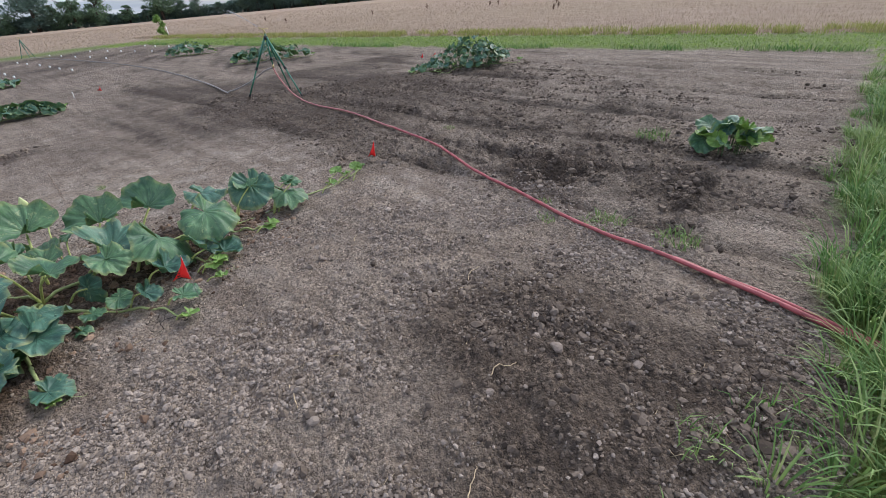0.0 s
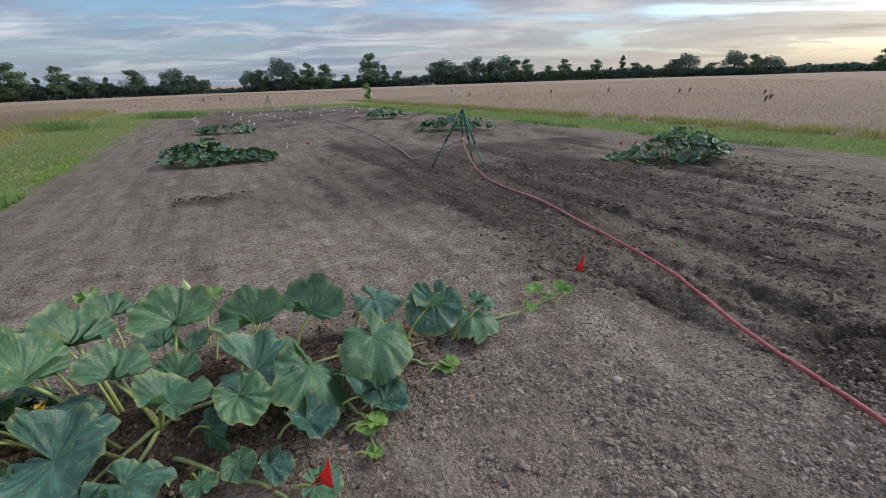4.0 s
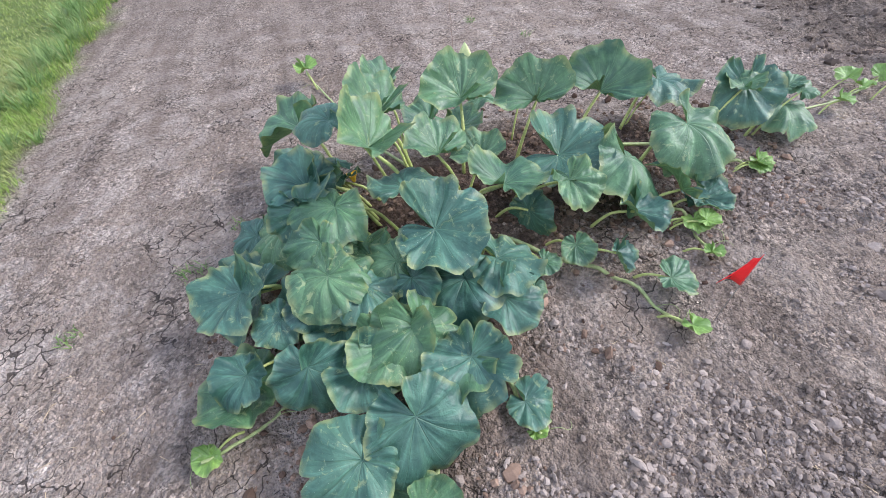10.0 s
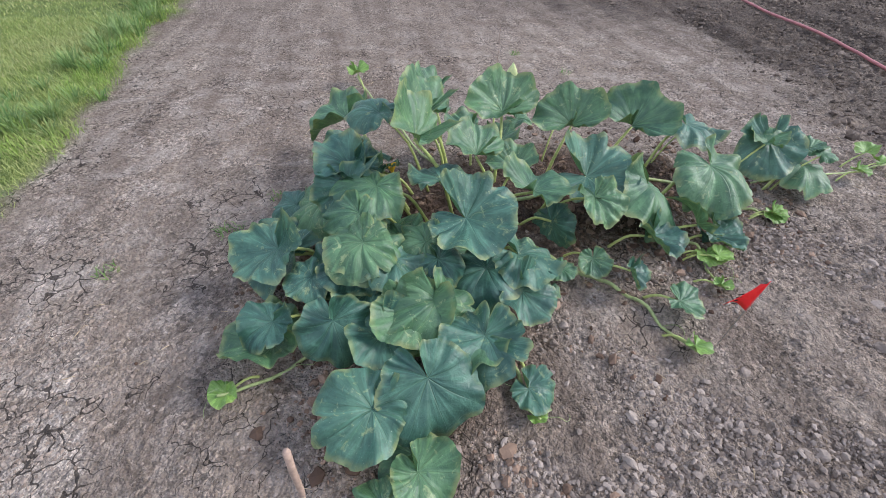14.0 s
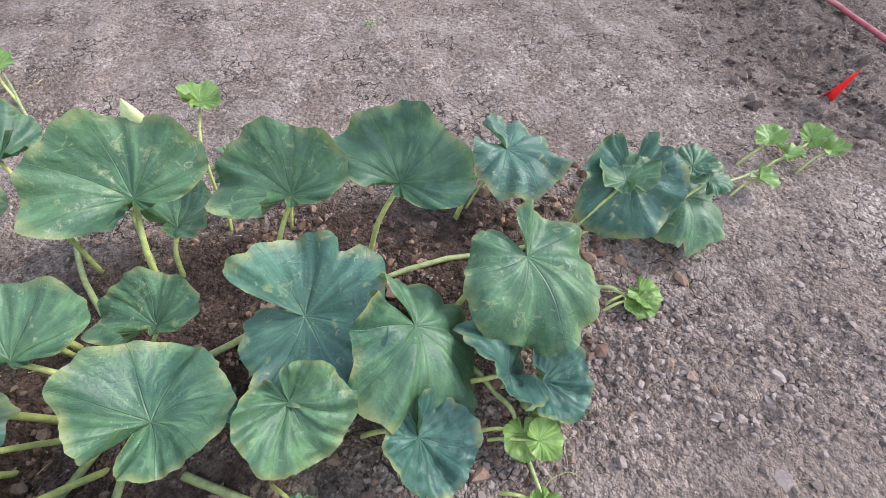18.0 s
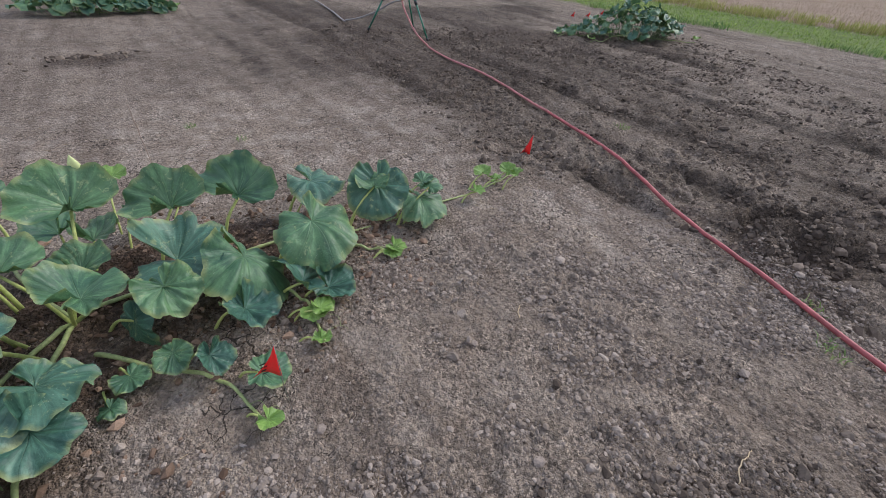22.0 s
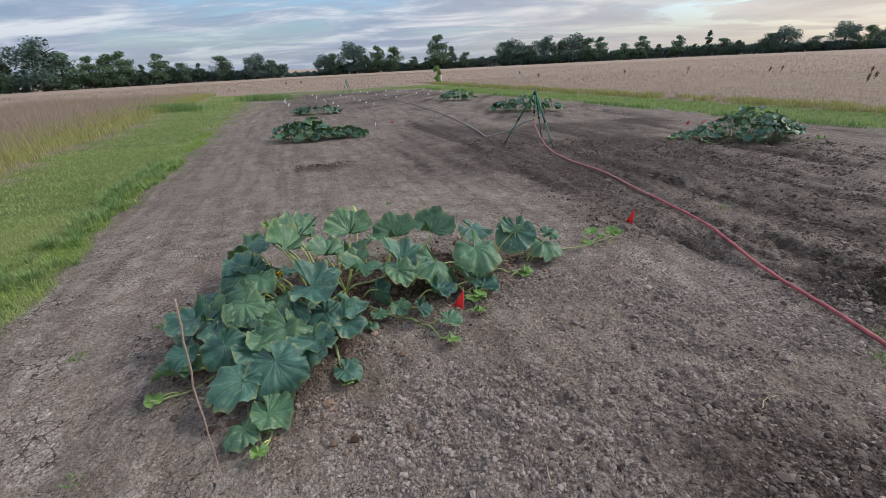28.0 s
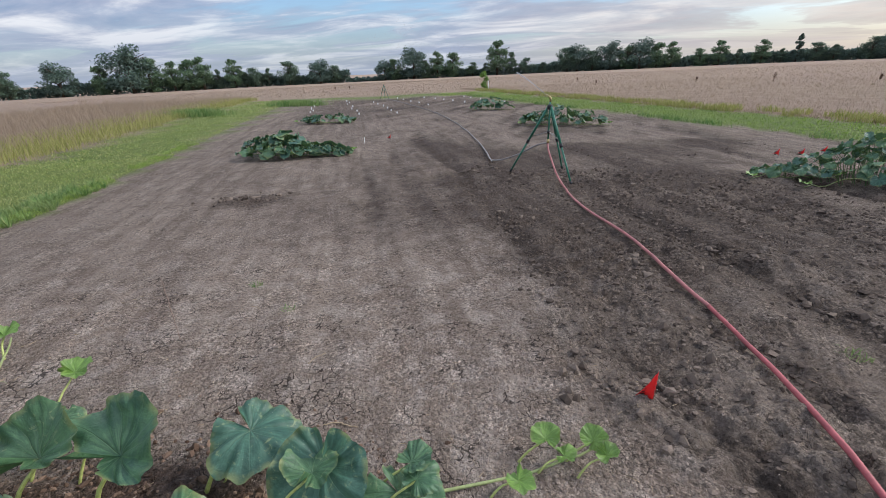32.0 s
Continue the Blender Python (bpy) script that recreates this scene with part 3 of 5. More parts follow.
def part(name, data, mat, parent, label=""):
    """Links a bmesh or a mesh as one object under a thing or a part."""
    if isinstance(data, bmesh.types.BMesh):
        me = bpy.data.meshes.new(name)
        data.to_mesh(me)
        data.free()
        for f in me.polygons:
            f.use_smooth = True
        me.materials.append(mat)
        data = me
    ob = new(name, data)
    ob.parent = parent
    return tagged(ob, label)


def thing(name, at, label, category, group="", kind=""):
    ob = new(name)
    ob.empty_display_size = 0.1
    ob.location = at
    return tagged(ob, label, category, group, kind)


def tube(points, radii, sides=8, cap=True):
    """A bmesh tube along points, with a radius at each."""
    bm = bmesh.new()
    pts = [Vector([float(c) for c in p]) for p in points]
    radii = [float(r) for r in radii] if hasattr(radii, "__len__") else [radii] * len(pts)
    rings, side = [], None
    for i, p in enumerate(pts):
        way = (pts[min(i + 1, len(pts) - 1)] - pts[max(i - 1, 0)]).normalized()
        if side is None:
            side = way.orthogonal().normalized()
        side = (side - way * side.dot(way)).normalized()
        other = way.cross(side)
        rings.append([bm.verts.new(p + radii[i] * (math.cos(2 * math.pi * k / sides) * side + math.sin(2 * math.pi * k / sides) * other)) for k in range(sides)])
    for a, b in zip(rings, rings[1:]):
        for k in range(sides):
            bm.faces.new((a[k], a[(k + 1) % sides], b[(k + 1) % sides], b[k]))
    if cap:
        bm.faces.new(rings[0][::-1])
        bm.faces.new(rings[-1])
    return bm


def smooth_line(points, n):
    """n points on a smooth curve through the given ones."""
    p = np.array([points[0], *points, points[-1]], float)
    out = []
    for u in np.linspace(0, len(points) - 1 - 1e-6, n):
        i, f = int(u), u - int(u)
        a, b, c, d = p[i], p[i + 1], p[i + 2], p[i + 3]
        out.append(0.5 * (2 * b + (c - a) * f + (2 * a - 5 * b + 4 * c - d) * f**2 + (3 * b - a - 3 * c + d) * f**3))
    return np.array(out)


# ---- the ground ----
def tail(fine, coarse, until, reach):
    """Growing steps away from the fine middle: slowly, then even, then fast."""
    out, gap, total = [], fine, 0.0
    while total < reach:
        gap = min(gap * 1.035, coarse) if total < until else gap * 1.14
        total += gap
        out.append(total)
    return np.array(out)


def make_ground():
    x0, x1, y0, y1, fine = -1.1, 5.0, -1.0, 3.8, 0.0155
    xs = np.concatenate([x0 - tail(fine, 0.05, 0.6, 2500)[::-1], np.arange(x0, x1, fine), x1 + tail(fine, 0.06, 4.5, 2500)])
    ys = np.concatenate([y0 - tail(fine, 0.05, 0.4, 2500)[::-1], np.arange(y0, y1, fine), y1 + tail(fine, 0.06, 5.0, 2500)])
    x, y = (g.ravel() for g in np.meshgrid(xs, ys))
    z = zones(x, y)
    h = height(x, y, z)
    i = np.arange(len(xs) * len(ys)).reshape(len(ys), len(xs))
    faces = np.stack([i[:-1, :-1], i[:-1, 1:], i[1:, 1:], i[1:, :-1]], -1).reshape(-1, 4)
    me = mesh_of("ground", np.stack([x, y, h], -1), faces, SOIL, True, {k: z[k] for k in ("damp_shade", "crust", "tilled", "lawn", "field", "furrow", "under")})
    tagged(new("ground", me), "bare tilled garden soil edged by mown grass and hay", "ground", kind="structure")


make_ground()


# ---- loose soil ----
def ball(level):
    if level == 0:
        v = np.array([[1, 0, 0], [-1, 0, 0], [0, 1, 0], [0, -1, 0], [0, 0, 1], [0, 0, -1]], float)
        return v, np.array([[0, 2, 4], [2, 1, 4], [1, 3, 4], [3, 0, 4], [2, 0, 5], [1, 2, 5], [3, 1, 5], [0, 3, 5]])
    bm = bmesh.new()
    bmesh.ops.create_icosphere(bm, subdivisions=level, radius=1)
    v = np.array([p.co[:] for p in bm.verts])
    f = np.array([[p.index for p in face.verts] for face in bm.faces])
    bm.free()
    return v, f


def scatter(name, x, y, size, mat, label, level=1, sink=0.1, base=None, flat=0.85):
    """Lumps of many sizes in one object of stuff."""
    v, f = ball(level)
    n = len(x)
    lump = v[None] * (1 + rng.uniform(*((-0.4, 0.3) if level < 2 else (-0.24, 0.2)), (n, len(v), 1))) + rng.uniform(-0.12, 0.12, (n, len(v), 3)) / max(level, 1)
    lump = lump * (size[:, None, None] * rng.uniform(0.6, 1.35, (n, 1, 3)) * np.array([1, 1, flat]))
    a = rng.uniform(0, 2 * np.pi, n)
    c, s = np.cos(a)[:, None], np.sin(a)[:, None]
    lx, ly = lump[..., 0] * c - lump[..., 1] * s, lump[..., 0] * s + lump[..., 1] * c
    z = height(x, y) if base is None else base
    verts = np.stack([lx + x[:, None], ly + y[:, None], lump[..., 2] + (z + size * sink)[:, None]], -1).reshape(-1, 3)
    faces = (f[None] + (np.arange(n) * len(v))[:, None, None]).reshape(-1, 3)
    return tagged(new(name, mesh_of(name, verts, faces, mat)), label, "soil", kind="stuff")


def chosen(n, x0, x1, y0, y1, key, power=1.0, floor=0.0):
    """Places in a rectangle, thinned by a share of the zones."""
    x, y = rng.uniform(x0, x1, n), rng.uniform(y0, y1, n)
    z = zones(x, y)
    keep = rng.random(n) < np.maximum(z[key] ** power, floor * z["bed"]) * np.clip(3.4 * (0.6 * grain(x, y + 40, 0.45) + 0.4 * grain(x, y + 90, 0.14) - 0.34), 0.03, 1.5)
    return x[keep], y[keep]


def lumps(n, lo, mid, hi):
    return np.clip(mid * np.exp(rng.normal(0, 0.5, n)), lo, hi)


x, y = chosen(150000, 0.5, 5.2, -1.4, 3.4, "crumb")
scatter("soil_crumbs", x, y, lumps(len(x), 0.003, 0.005, 0.008), CRUMB, "loose dry grey-brown soil crumbs", 0)
x, y = chosen(95000, 0.3, 5.2, -1.3, 3.4, "crumb")
scatter("soil_lumps", x, y, lumps(len(x), 0.005, 0.0075, 0.0135), CRUMB, "larger dry soil lumps among the crumbs")
x, y = chosen(4200, 0.3, 5.2, -1.3, 3.4, "crumb")
scatter("soil_clods", x, y, lumps(len(x), 0.009, 0.0125, 0.024), CRUMB, "rounded dry clods lying on loose soil", 2)
x, y = chosen(42000, -1.6, 3.6, -1.4, 6.5, "crust", 1.0)
scatter("crust_crumbs", x, y, lumps(len(x), 0.0025, 0.005, 0.009), CRUMB, "small pale crumbs on the crusted soil", 0)
x, y = chosen(60000, -1.5, 4.9, -1.2, 4.2, "crust", 1.0)
scatter("crust_flakes", x, y, lumps(len(x), 0.003, 0.006, 0.011), FLAKE, "broken flakes of dry soil crust", 0, 0.0, None, 0.6)
x, y = chosen(42000, 2.2, 5.6, -1.4, 2.0, "pile", 0.9)
scatter("dark_clods", x, y, lumps(len(x), 0.004, 0.008, 0.034), CLOD, "heap of damp dark soil clods")
x, y = chosen(38000, 1.0, 9.0, -2.0, 10.0, "tilled", 1.0)
scatter("tilled_clods", x, y, lumps(len(x), 0.006, 0.0115, 0.035), CLOD, "damp dark clods of tilled soil")
x, y = chosen(36000, 1.0, 12.0, -2.0, 14.0, "furrow", 1.0)
scatter("furrow_clods", x, y, lumps(len(x), 0.008, 0.016, 0.045), CLOD, "dark clods turned up along the furrows")
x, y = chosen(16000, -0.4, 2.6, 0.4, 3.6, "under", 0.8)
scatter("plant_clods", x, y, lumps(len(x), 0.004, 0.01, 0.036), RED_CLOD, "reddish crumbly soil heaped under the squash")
x, y = chosen(9000, -3.2, -0.4, 6.2, 7.8, "pits", 1.2)
scatter("pit_clods", x, y, lumps(len(x), 0.008, 0.02, 0.05), CLOD, "dark clods round a dug planting spot")
x, y = chosen(12000, 3.4, 7.0, 0.8, 3.6, "pits", 1.0)
scatter("pit_clods", x, y, lumps(len(x), 0.006, 0.013, 0.04), CLOD, "dark clods dug up in the tilled soil")


# ---- squash ----
RIBS = np.array([0, 0.72, -0.72, 1.5, -1.5, 2.25, -2.25])


def leaf_mesh(seed, mat, columns=97, rows=12, cup=0.1, droop=0.16, ruffle=0.035, torn=0.0, lobe=0.62, start=0.7, pleat=0.045, crinkle=0.01, curl=0.3):
    """A heart-shaped squash leaf, 1 long from the stalk at the origin to its tip on +x, with two lobes and a cleft behind."""
    r = np.random.default_rng(seed)
    end = math.pi + r.uniform(-0.2, 0.08)
    th = np.linspace(-end, end, columns)
    side = np.abs(th)
    edge = 1.0 - 0.02 * np.exp(-((side - 0.6) / 0.2) ** 2) - 0.03 * np.exp(-((side - 1.45) / 0.24) ** 2) - (1 - lobe) * step(start, 2.55, side)
    lobing = r.uniform(0.03, 0.1)
    edge = edge * (1 - lobing * np.sin(np.clip(np.min(np.abs(th[:, None] - RIBS), 1) / 0.38, 0, 1) * math.pi / 2) ** 2)
    past = np.clip((side - (end - 0.34)) / 0.34, 0, 1)
    edge = edge * np.sqrt(1 - 0.93 * past**2.4)
    edge = edge * (1 + 0.03 * np.sin(th * 5 + r.uniform(0, 6)) + 0.022 * np.abs(np.sin(th * 10.5 + r.uniform(0, 6))) + 0.018 * np.sin(th * 9 + r.uniform(0, 6)) + r.normal(0, 0.007, columns))
    edge = edge * (1 + 0.06 * np.sin(th + r.uniform(0, 6)))
    if torn:
        for at in r.uniform(-2.2, 2.2, 2):
            edge = edge * (1 - torn * np.exp(-((th - at) / 0.06) ** 2))
    rho = np.linspace(0, 1, rows + 1)[1:] ** 0.85
    R, T = np.meshgrid(rho, th, indexing="ij")
    dist = R * edge[None]
    off = np.abs(T[..., None] - RIBS)
    near = np.min(off, -1)
    fan = np.argmin(off, -1)
    wave = sum(np.sin(k * T + r.uniform(0, 6)) * w for k, w in ((2, 1.2), (3, 1.1), (5, 1.0), (8, 0.8), (12, 0.5)))
    z = cup * dist**0.7 - droop * dist**2.4 * (0.7 + 0.5 * np.cos(T - r.uniform(-0.6, 0.6)))
    z = z + ruffle * wave * R**2.2
    # the blade swells between its ribs, and puckers across them
    z = z + pleat * dist * (1 - np.exp(-(near / 0.13) ** 2)) * r.uniform(-0.5, 2.2, 7)[fan] * (1 - 0.7 * R**2)
    z = z + crinkle * R * np.sin(24 * dist + 5 * near + 1.7 * fan) * np.exp(-(near / 0.3) ** 2)
    for sign in (-1, 1):
        back = np.where(T * sign > 0, step(1.7, end, np.abs(T)), 0) * R**1.3
        lift = curl * (r.uniform(0.25, 1.2) if sign > 0 else r.uniform(-0.5, 0.2))
        z = z + lift * back
        dist = dist * (1 - 0.25 * abs(lift) * back)
    lean = T + 0.16 * r.uniform(0.2, 1.2) * R * np.sin(T) + 0.1 * r.uniform(-1, 1) * R * np.cos(T) + 0.05 * np.sin(4 * R + seed)
    x, y = dist * np.cos(lean), dist * np.sin(lean)
    # a crease or two, and a frilled rim
    for k in range(2):
        w = r.uniform(0, 6.28)
        z = z + r.uniform(-0.24, 0.24) * np.abs((x - 0.3) * math.cos(w) + y * math.sin(w)) * R
    z = z + 0.032 * R**3 * (np.sin(13 * T + r.uniform(0, 6)) + 0.7 * np.sin(19 * T + r.uniform(0, 6)))
    z = z + 0.07 * R * (grain(x + seed, y, 0.22) - 0.5) + 0.3 * R * (grain(x + seed, y + 9, 0.55) - 0.5) + r.uniform(-0.12, 0.34) * np.abs(y) * R
    verts = np.concatenate([[[0, 0, 0]], np.stack([x, y, z], -1).reshape(-1, 3)])
    i = 1 + np.arange(rows * columns).reshape(rows, columns)
    quads = np.stack([i[:-1, :-1], i[1:, :-1], i[1:, 1:], i[:-1, 1:]], -1).reshape(-1, 4)
    tris = np.stack([np.zeros(columns - 1, int), i[0, :-1], i[0, 1:]], -1)
    tris = np.concatenate([tris, quads[:, [0, 1, 2]], quads[:, [0, 2, 3]]])
    margin = step(0.86, 1.0, R)
    whole = lambda a: np.concatenate([[0], a.ravel()])  # noqa: E731
    return mesh_of("leaf", verts, tris, mat, True, {"leaf_x": whole(R * np.cos(T)), "leaf_y": whole(R * np.sin(T)), "margin": whole(margin)})


FLAT = [leaf_mesh(20 + k, LEAF_DEEP if k % 3 else LEAF_MID, cup=0.16, droop=0.22 + 0.09 * (k % 2), ruffle=0.07, curl=0.34, torn=0.2 if k % 2 else 0) for k in range(8)]
TALL = [leaf_mesh(40 + k, LEAF_MID if k % 2 else LEAF_DEEP, cup=0.24, droop=0.16, ruffle=0.06, lobe=0.24, start=1.2, curl=0.5) for k in range(5)]
HANG = [leaf_mesh(60 + k, LEAF_DEEP, cup=0.1, droop=0.4, ruffle=0.05, curl=0.4) for k in range(4)]
PALE = [leaf_mesh(80 + k, LEAF_MID, cup=0.14, droop=0.12, ruffle=0.06, pleat=0.07, crinkle=0.02) for k in range(3)]
PUCKERED = [leaf_mesh(90 + k, LEAF_MID if k else LEAF_DEEP, cup=0.12, droop=0.2, ruffle=0.07, pleat=0.14, crinkle=0.035) for k in range(2)]
TINY = [leaf_mesh(100 + k, LEAF_YOUNG, 49, 6, cup=0.2, droop=0.1, ruffle=0.09) for k in range(3)]
YELLOW = leaf_mesh(140, LEAF_YOUNG, cup=0.2, droop=0.14, ruffle=0.06, pleat=0.1)
FAR_LEAF = [leaf_mesh(120 + k, LEAF_DEEP if k % 3 else LEAF_MID, 29, 4, cup=0.16, droop=0.25, ruffle=0.08) for k in range(5)]


def leaf_pose(x, y, z, heading, length, pitch, roll, broad=1.0):
    return pose(x, y, z, 0, 0, heading) @ pose(0, 0, 0, 0, -pitch, 0) @ pose(0, 0, 0, roll, 0, 0) @ Matrix.Diagonal((length, length * broad, length, 1))


def add_leaf(plant, mesh, x, y, z, heading, length, pitch, roll=0.0, foot=None, thick=0.009, sides=8, stalk_mat=None, broad=1.0):
    """One leaf and its stalk, given in the world, under a plant at its own place."""
    base = Vector(plant.location)
    leaf = part("leaf", mesh, None, plant)
    leaf.matrix_basis = Matrix.Translation(-base) @ leaf_pose(x, y, z, heading, length, pitch, roll, broad)
    if foot is not None:
        a, b = Vector(foot), Vector((x, y, z))
        way = Vector((math.cos(radians(heading)), math.sin(radians(heading)), 0))
        bend = (a + b) / 2 + Vector((0, 0, 0.16 * (b - a).length)) - way * 0.05 * (b - a).length
        line = smooth_line([a, (a * 2 + bend * 2) / 4 + Vector((0, 0, 0.01)), bend * 0.9 + b * 0.1, b - Vector((0, 0, 0.006))], 9)
        stalk = part("stalk", tube([Vector(p.tolist()) - base for p in line], np.linspace(thick, thick * 0.68, 9), sides), stalk_mat or STALK, leaf)
        stalk.matrix_parent_inverse = leaf.matrix_basis.inverted()
    return leaf


# x, y, z of the stalk's top, heading, length, pitch, roll, breadth
BACK = [
    (0.37, 1.75, 0.55, 157, 0.258, 46, 30, 0.92), (0.66, 2.39, 0.44, 131, 0.255, 40, 5, 1.05), (1.06, 2.54, 0.36, 112, 0.245, 34, -12, 1.04),
    (1.40, 2.63, 0.38, 71, 0.257, 33, 9, 1.07), (0.64, 1.90, 0.43, 134, 0.199, 22, 18, 0.98), (0.53, 1.67, 0.40, 107, 0.185, 5, 3, 1.05),
    (0.29, 2.11, 0.50, 151, 0.249, 31, 28, 0.98), (0.28, 2.07, 0.50, 155, 0.159, 25, 23, 0.96), (0.19, 2.47, 0.45, 166, 0.184, 34, 19, 0.98),
    (0.81, 2.08, 0.28, 112, 0.168, 17, -4, 0.99), (0.43, 2.52, 0.20, 174, 0.183, 10, 0, 1.00), (0.62, 2.48, 0.18, 62, 0.186, 7, -7, 0.99),
]
LEFT = [
    (0.09, 1.63, 0.40, -168, 0.207, 19, 0, 0.98), (0.13, 1.48, 0.40, -36, 0.199, -60, 26, 0.94), (0.28, 1.32, 0.40, -88, 0.146, -24, -13, 1.05),
    (0.36, 1.22, 0.36, -52, 0.183, 0, -10, 1.03), (0.49, 1.18, 0.32, -35, 0.144, -2, -13, 0.99), (0.66, 1.27, 0.30, -29, 0.121, -22, 13, 0.91),
    (0.14, 0.82, 0.20, -124, 0.134, -7, -7, 0.96), (0.40, 0.85, 0.29, -49, 0.176, -46, 7, 0.98), (-0.03, 1.20, 0.16, -146, 0.235, -26, -4, 1.03),
    (0.14, 0.78, 0.10, -167, 0.201, 8, 9, 0.97), (0.38, 1.16, 0.40, -113, 0.179, -16, -3, 0.99), (0.02, 1.45, 0.30, -146, 0.187, -22, -8, 1.02),
]
FRONT = [
    (0.72, 1.46, 0.39, -7, 0.238, -2, 16, 1.01), (0.96, 1.83, 0.34, 81, 0.191, 3, 8, 1.04), (0.73, 1.06, 0.30, -51, 0.220, -26, -14, 1.02),
    (0.94, 0.99, 0.23, -174, 0.188, -3, 24, 0.93), (0.66, 0.62, 0.22, -128, 0.189, -1, -16, 0.94), (0.80, 0.76, 0.27, -43, 0.226, -34, 11, 0.91),
    (1.14, 0.95, 0.07, -12, 0.113, -14, 1, 1.00), (0.97, 1.45, 0.26, -6, 0.194, -4, -11, 0.98), (1.02, 1.30, 0.21, -33, 0.171, -22, 3, 0.88),
    (0.85, 0.53, 0.09, -24, 0.136, -14, -3, 0.98), (0.79, 0.40, 0.10, -120, 0.120, -4, -1, 0.99), (0.83, 0.58, 0.09, -66, 0.136, -13, 3, 1.01),
]
RIGHT = [
    (1.20, 2.17, 0.27, -6, 0.295, 3, 17, 1.00), (1.25, 1.92, 0.32, -46, 0.168, -21, -1, 0.96), (1.52, 2.18, 0.28, -24, 0.320, -29, -17, 0.90),
    (1.83, 2.44, 0.32, -52, 0.294, -17, 4, 0.89), (1.57, 1.91, 0.17, -46, 0.172, -9, -15, 0.94), (1.08, 1.88, 0.15, -62, 0.181, -40, 57, 0.92),
    (1.81, 2.13, 0.14, 129, 0.200, 29, 46, 0.96), (1.75, 2.94, 0.30, -12, 0.246, -8, -3, 0.98), (2.19, 2.85, 0.33, -75, 0.245, -32, -1, 0.96),
    (2.17, 2.80, 0.34, 101, 0.130, 16, -3, 0.99), (2.47, 2.92, 0.18, -28, 0.225, -8, 1, 1.01), (2.54, 2.95, 0.25, 63, 0.101, 17, 2, 0.97),
]
CREEP = [
    (1.93, 2.14, 0.08, -9, 0.158, -7, 5, 1.00), (1.71, 1.59, 0.09, 6, 0.118, -12, -1, 1.00), (1.48, 1.66, 0.14, -48, 0.112, -36, -24, 0.92),
    (1.17, 1.60, 0.10, -40, 0.089, 1, -5, 1.02), (1.31, 1.70, 0.12, -73, 0.103, -22, 3, 0.94), (1.14, 1.47, 0.06, -52, 0.067, 0, 2, 0.98),
    (1.91, 1.99, 0.08, -19, 0.073, 3, 4, 1.02), (1.77, 2.99, 0.25, -139, 0.062, 17, 2, 0.97), (2.28, 2.49, 0.06, -90, 0.075, -3, 3, 0.98),
    (1.87, 1.98, 0.08, -81, 0.084, -7, 6, 0.96), (2.49, 3.02, 0.25, 35, 0.099, 16, -5, 0.98), (0.70, 2.79, 0.22, -22, 0.125, 2, 6, 0.97),
]
FILL = [
    (0.06, 1.70, 0.38, -150, 0.203, -17, -14, 1.04), (-0.29, 2.28, 0.28, -159, 0.260, -14, 0, 1.01), (0.59, 1.32, 0.33, -136, 0.154, -13, -12, 1.03),
    (0.28, 1.50, 0.42, -105, 0.189, 2, -5, 1.01), (-0.17, 1.48, 0.20, -138, 0.141, -15, -8, 1.02), (0.04, 2.07, 0.47, 170, 0.186, 5, -7, 1.01),
    (0.34, 1.11, 0.30, -79, 0.142, -29, -7, 1.04), (0.21, 1.02, 0.28, -107, 0.118, -18, -10, 0.99), (-0.02, 1.12, 0.27, -106, 0.210, -15, 9, 1.00),
]
BABY = [(1.91, 1.96, 0.1, 7, 0.07, 5), (-0.77, 3.32, 0.12, -6, 0.12, 5), (0.07, 0.57, 0.03, -111, 0.07, 0), (1.18, 0.86, 0.04, 14, 0.05, 5),
        (0.92, 0.3, 0.05, -6, 0.06, 5), (3.11, 3.39, 0.07, 7, 0.07, 20), (2.29, 2.52, 0.05, -50, 0.08, 0), (1.93, 1.81, 0.03, -60, 0.06, 10),
        (1.77, 1.38, 0.05, -40, 0.07, 10), (3.24, 3.5, 0.09, 60, 0.08, 40), (3.3, 3.42, 0.1, -10, 0.07, 30), (3.02, 3.44, 0.1, 100, 0.09, 20), (2.92, 3.2, 0.07, -60, 0.08, 5), (0.5, 3.02, 0.3, 80, 0.1, 10), (0.98, 2.86, 0.25, 70, 0.1, 5)]


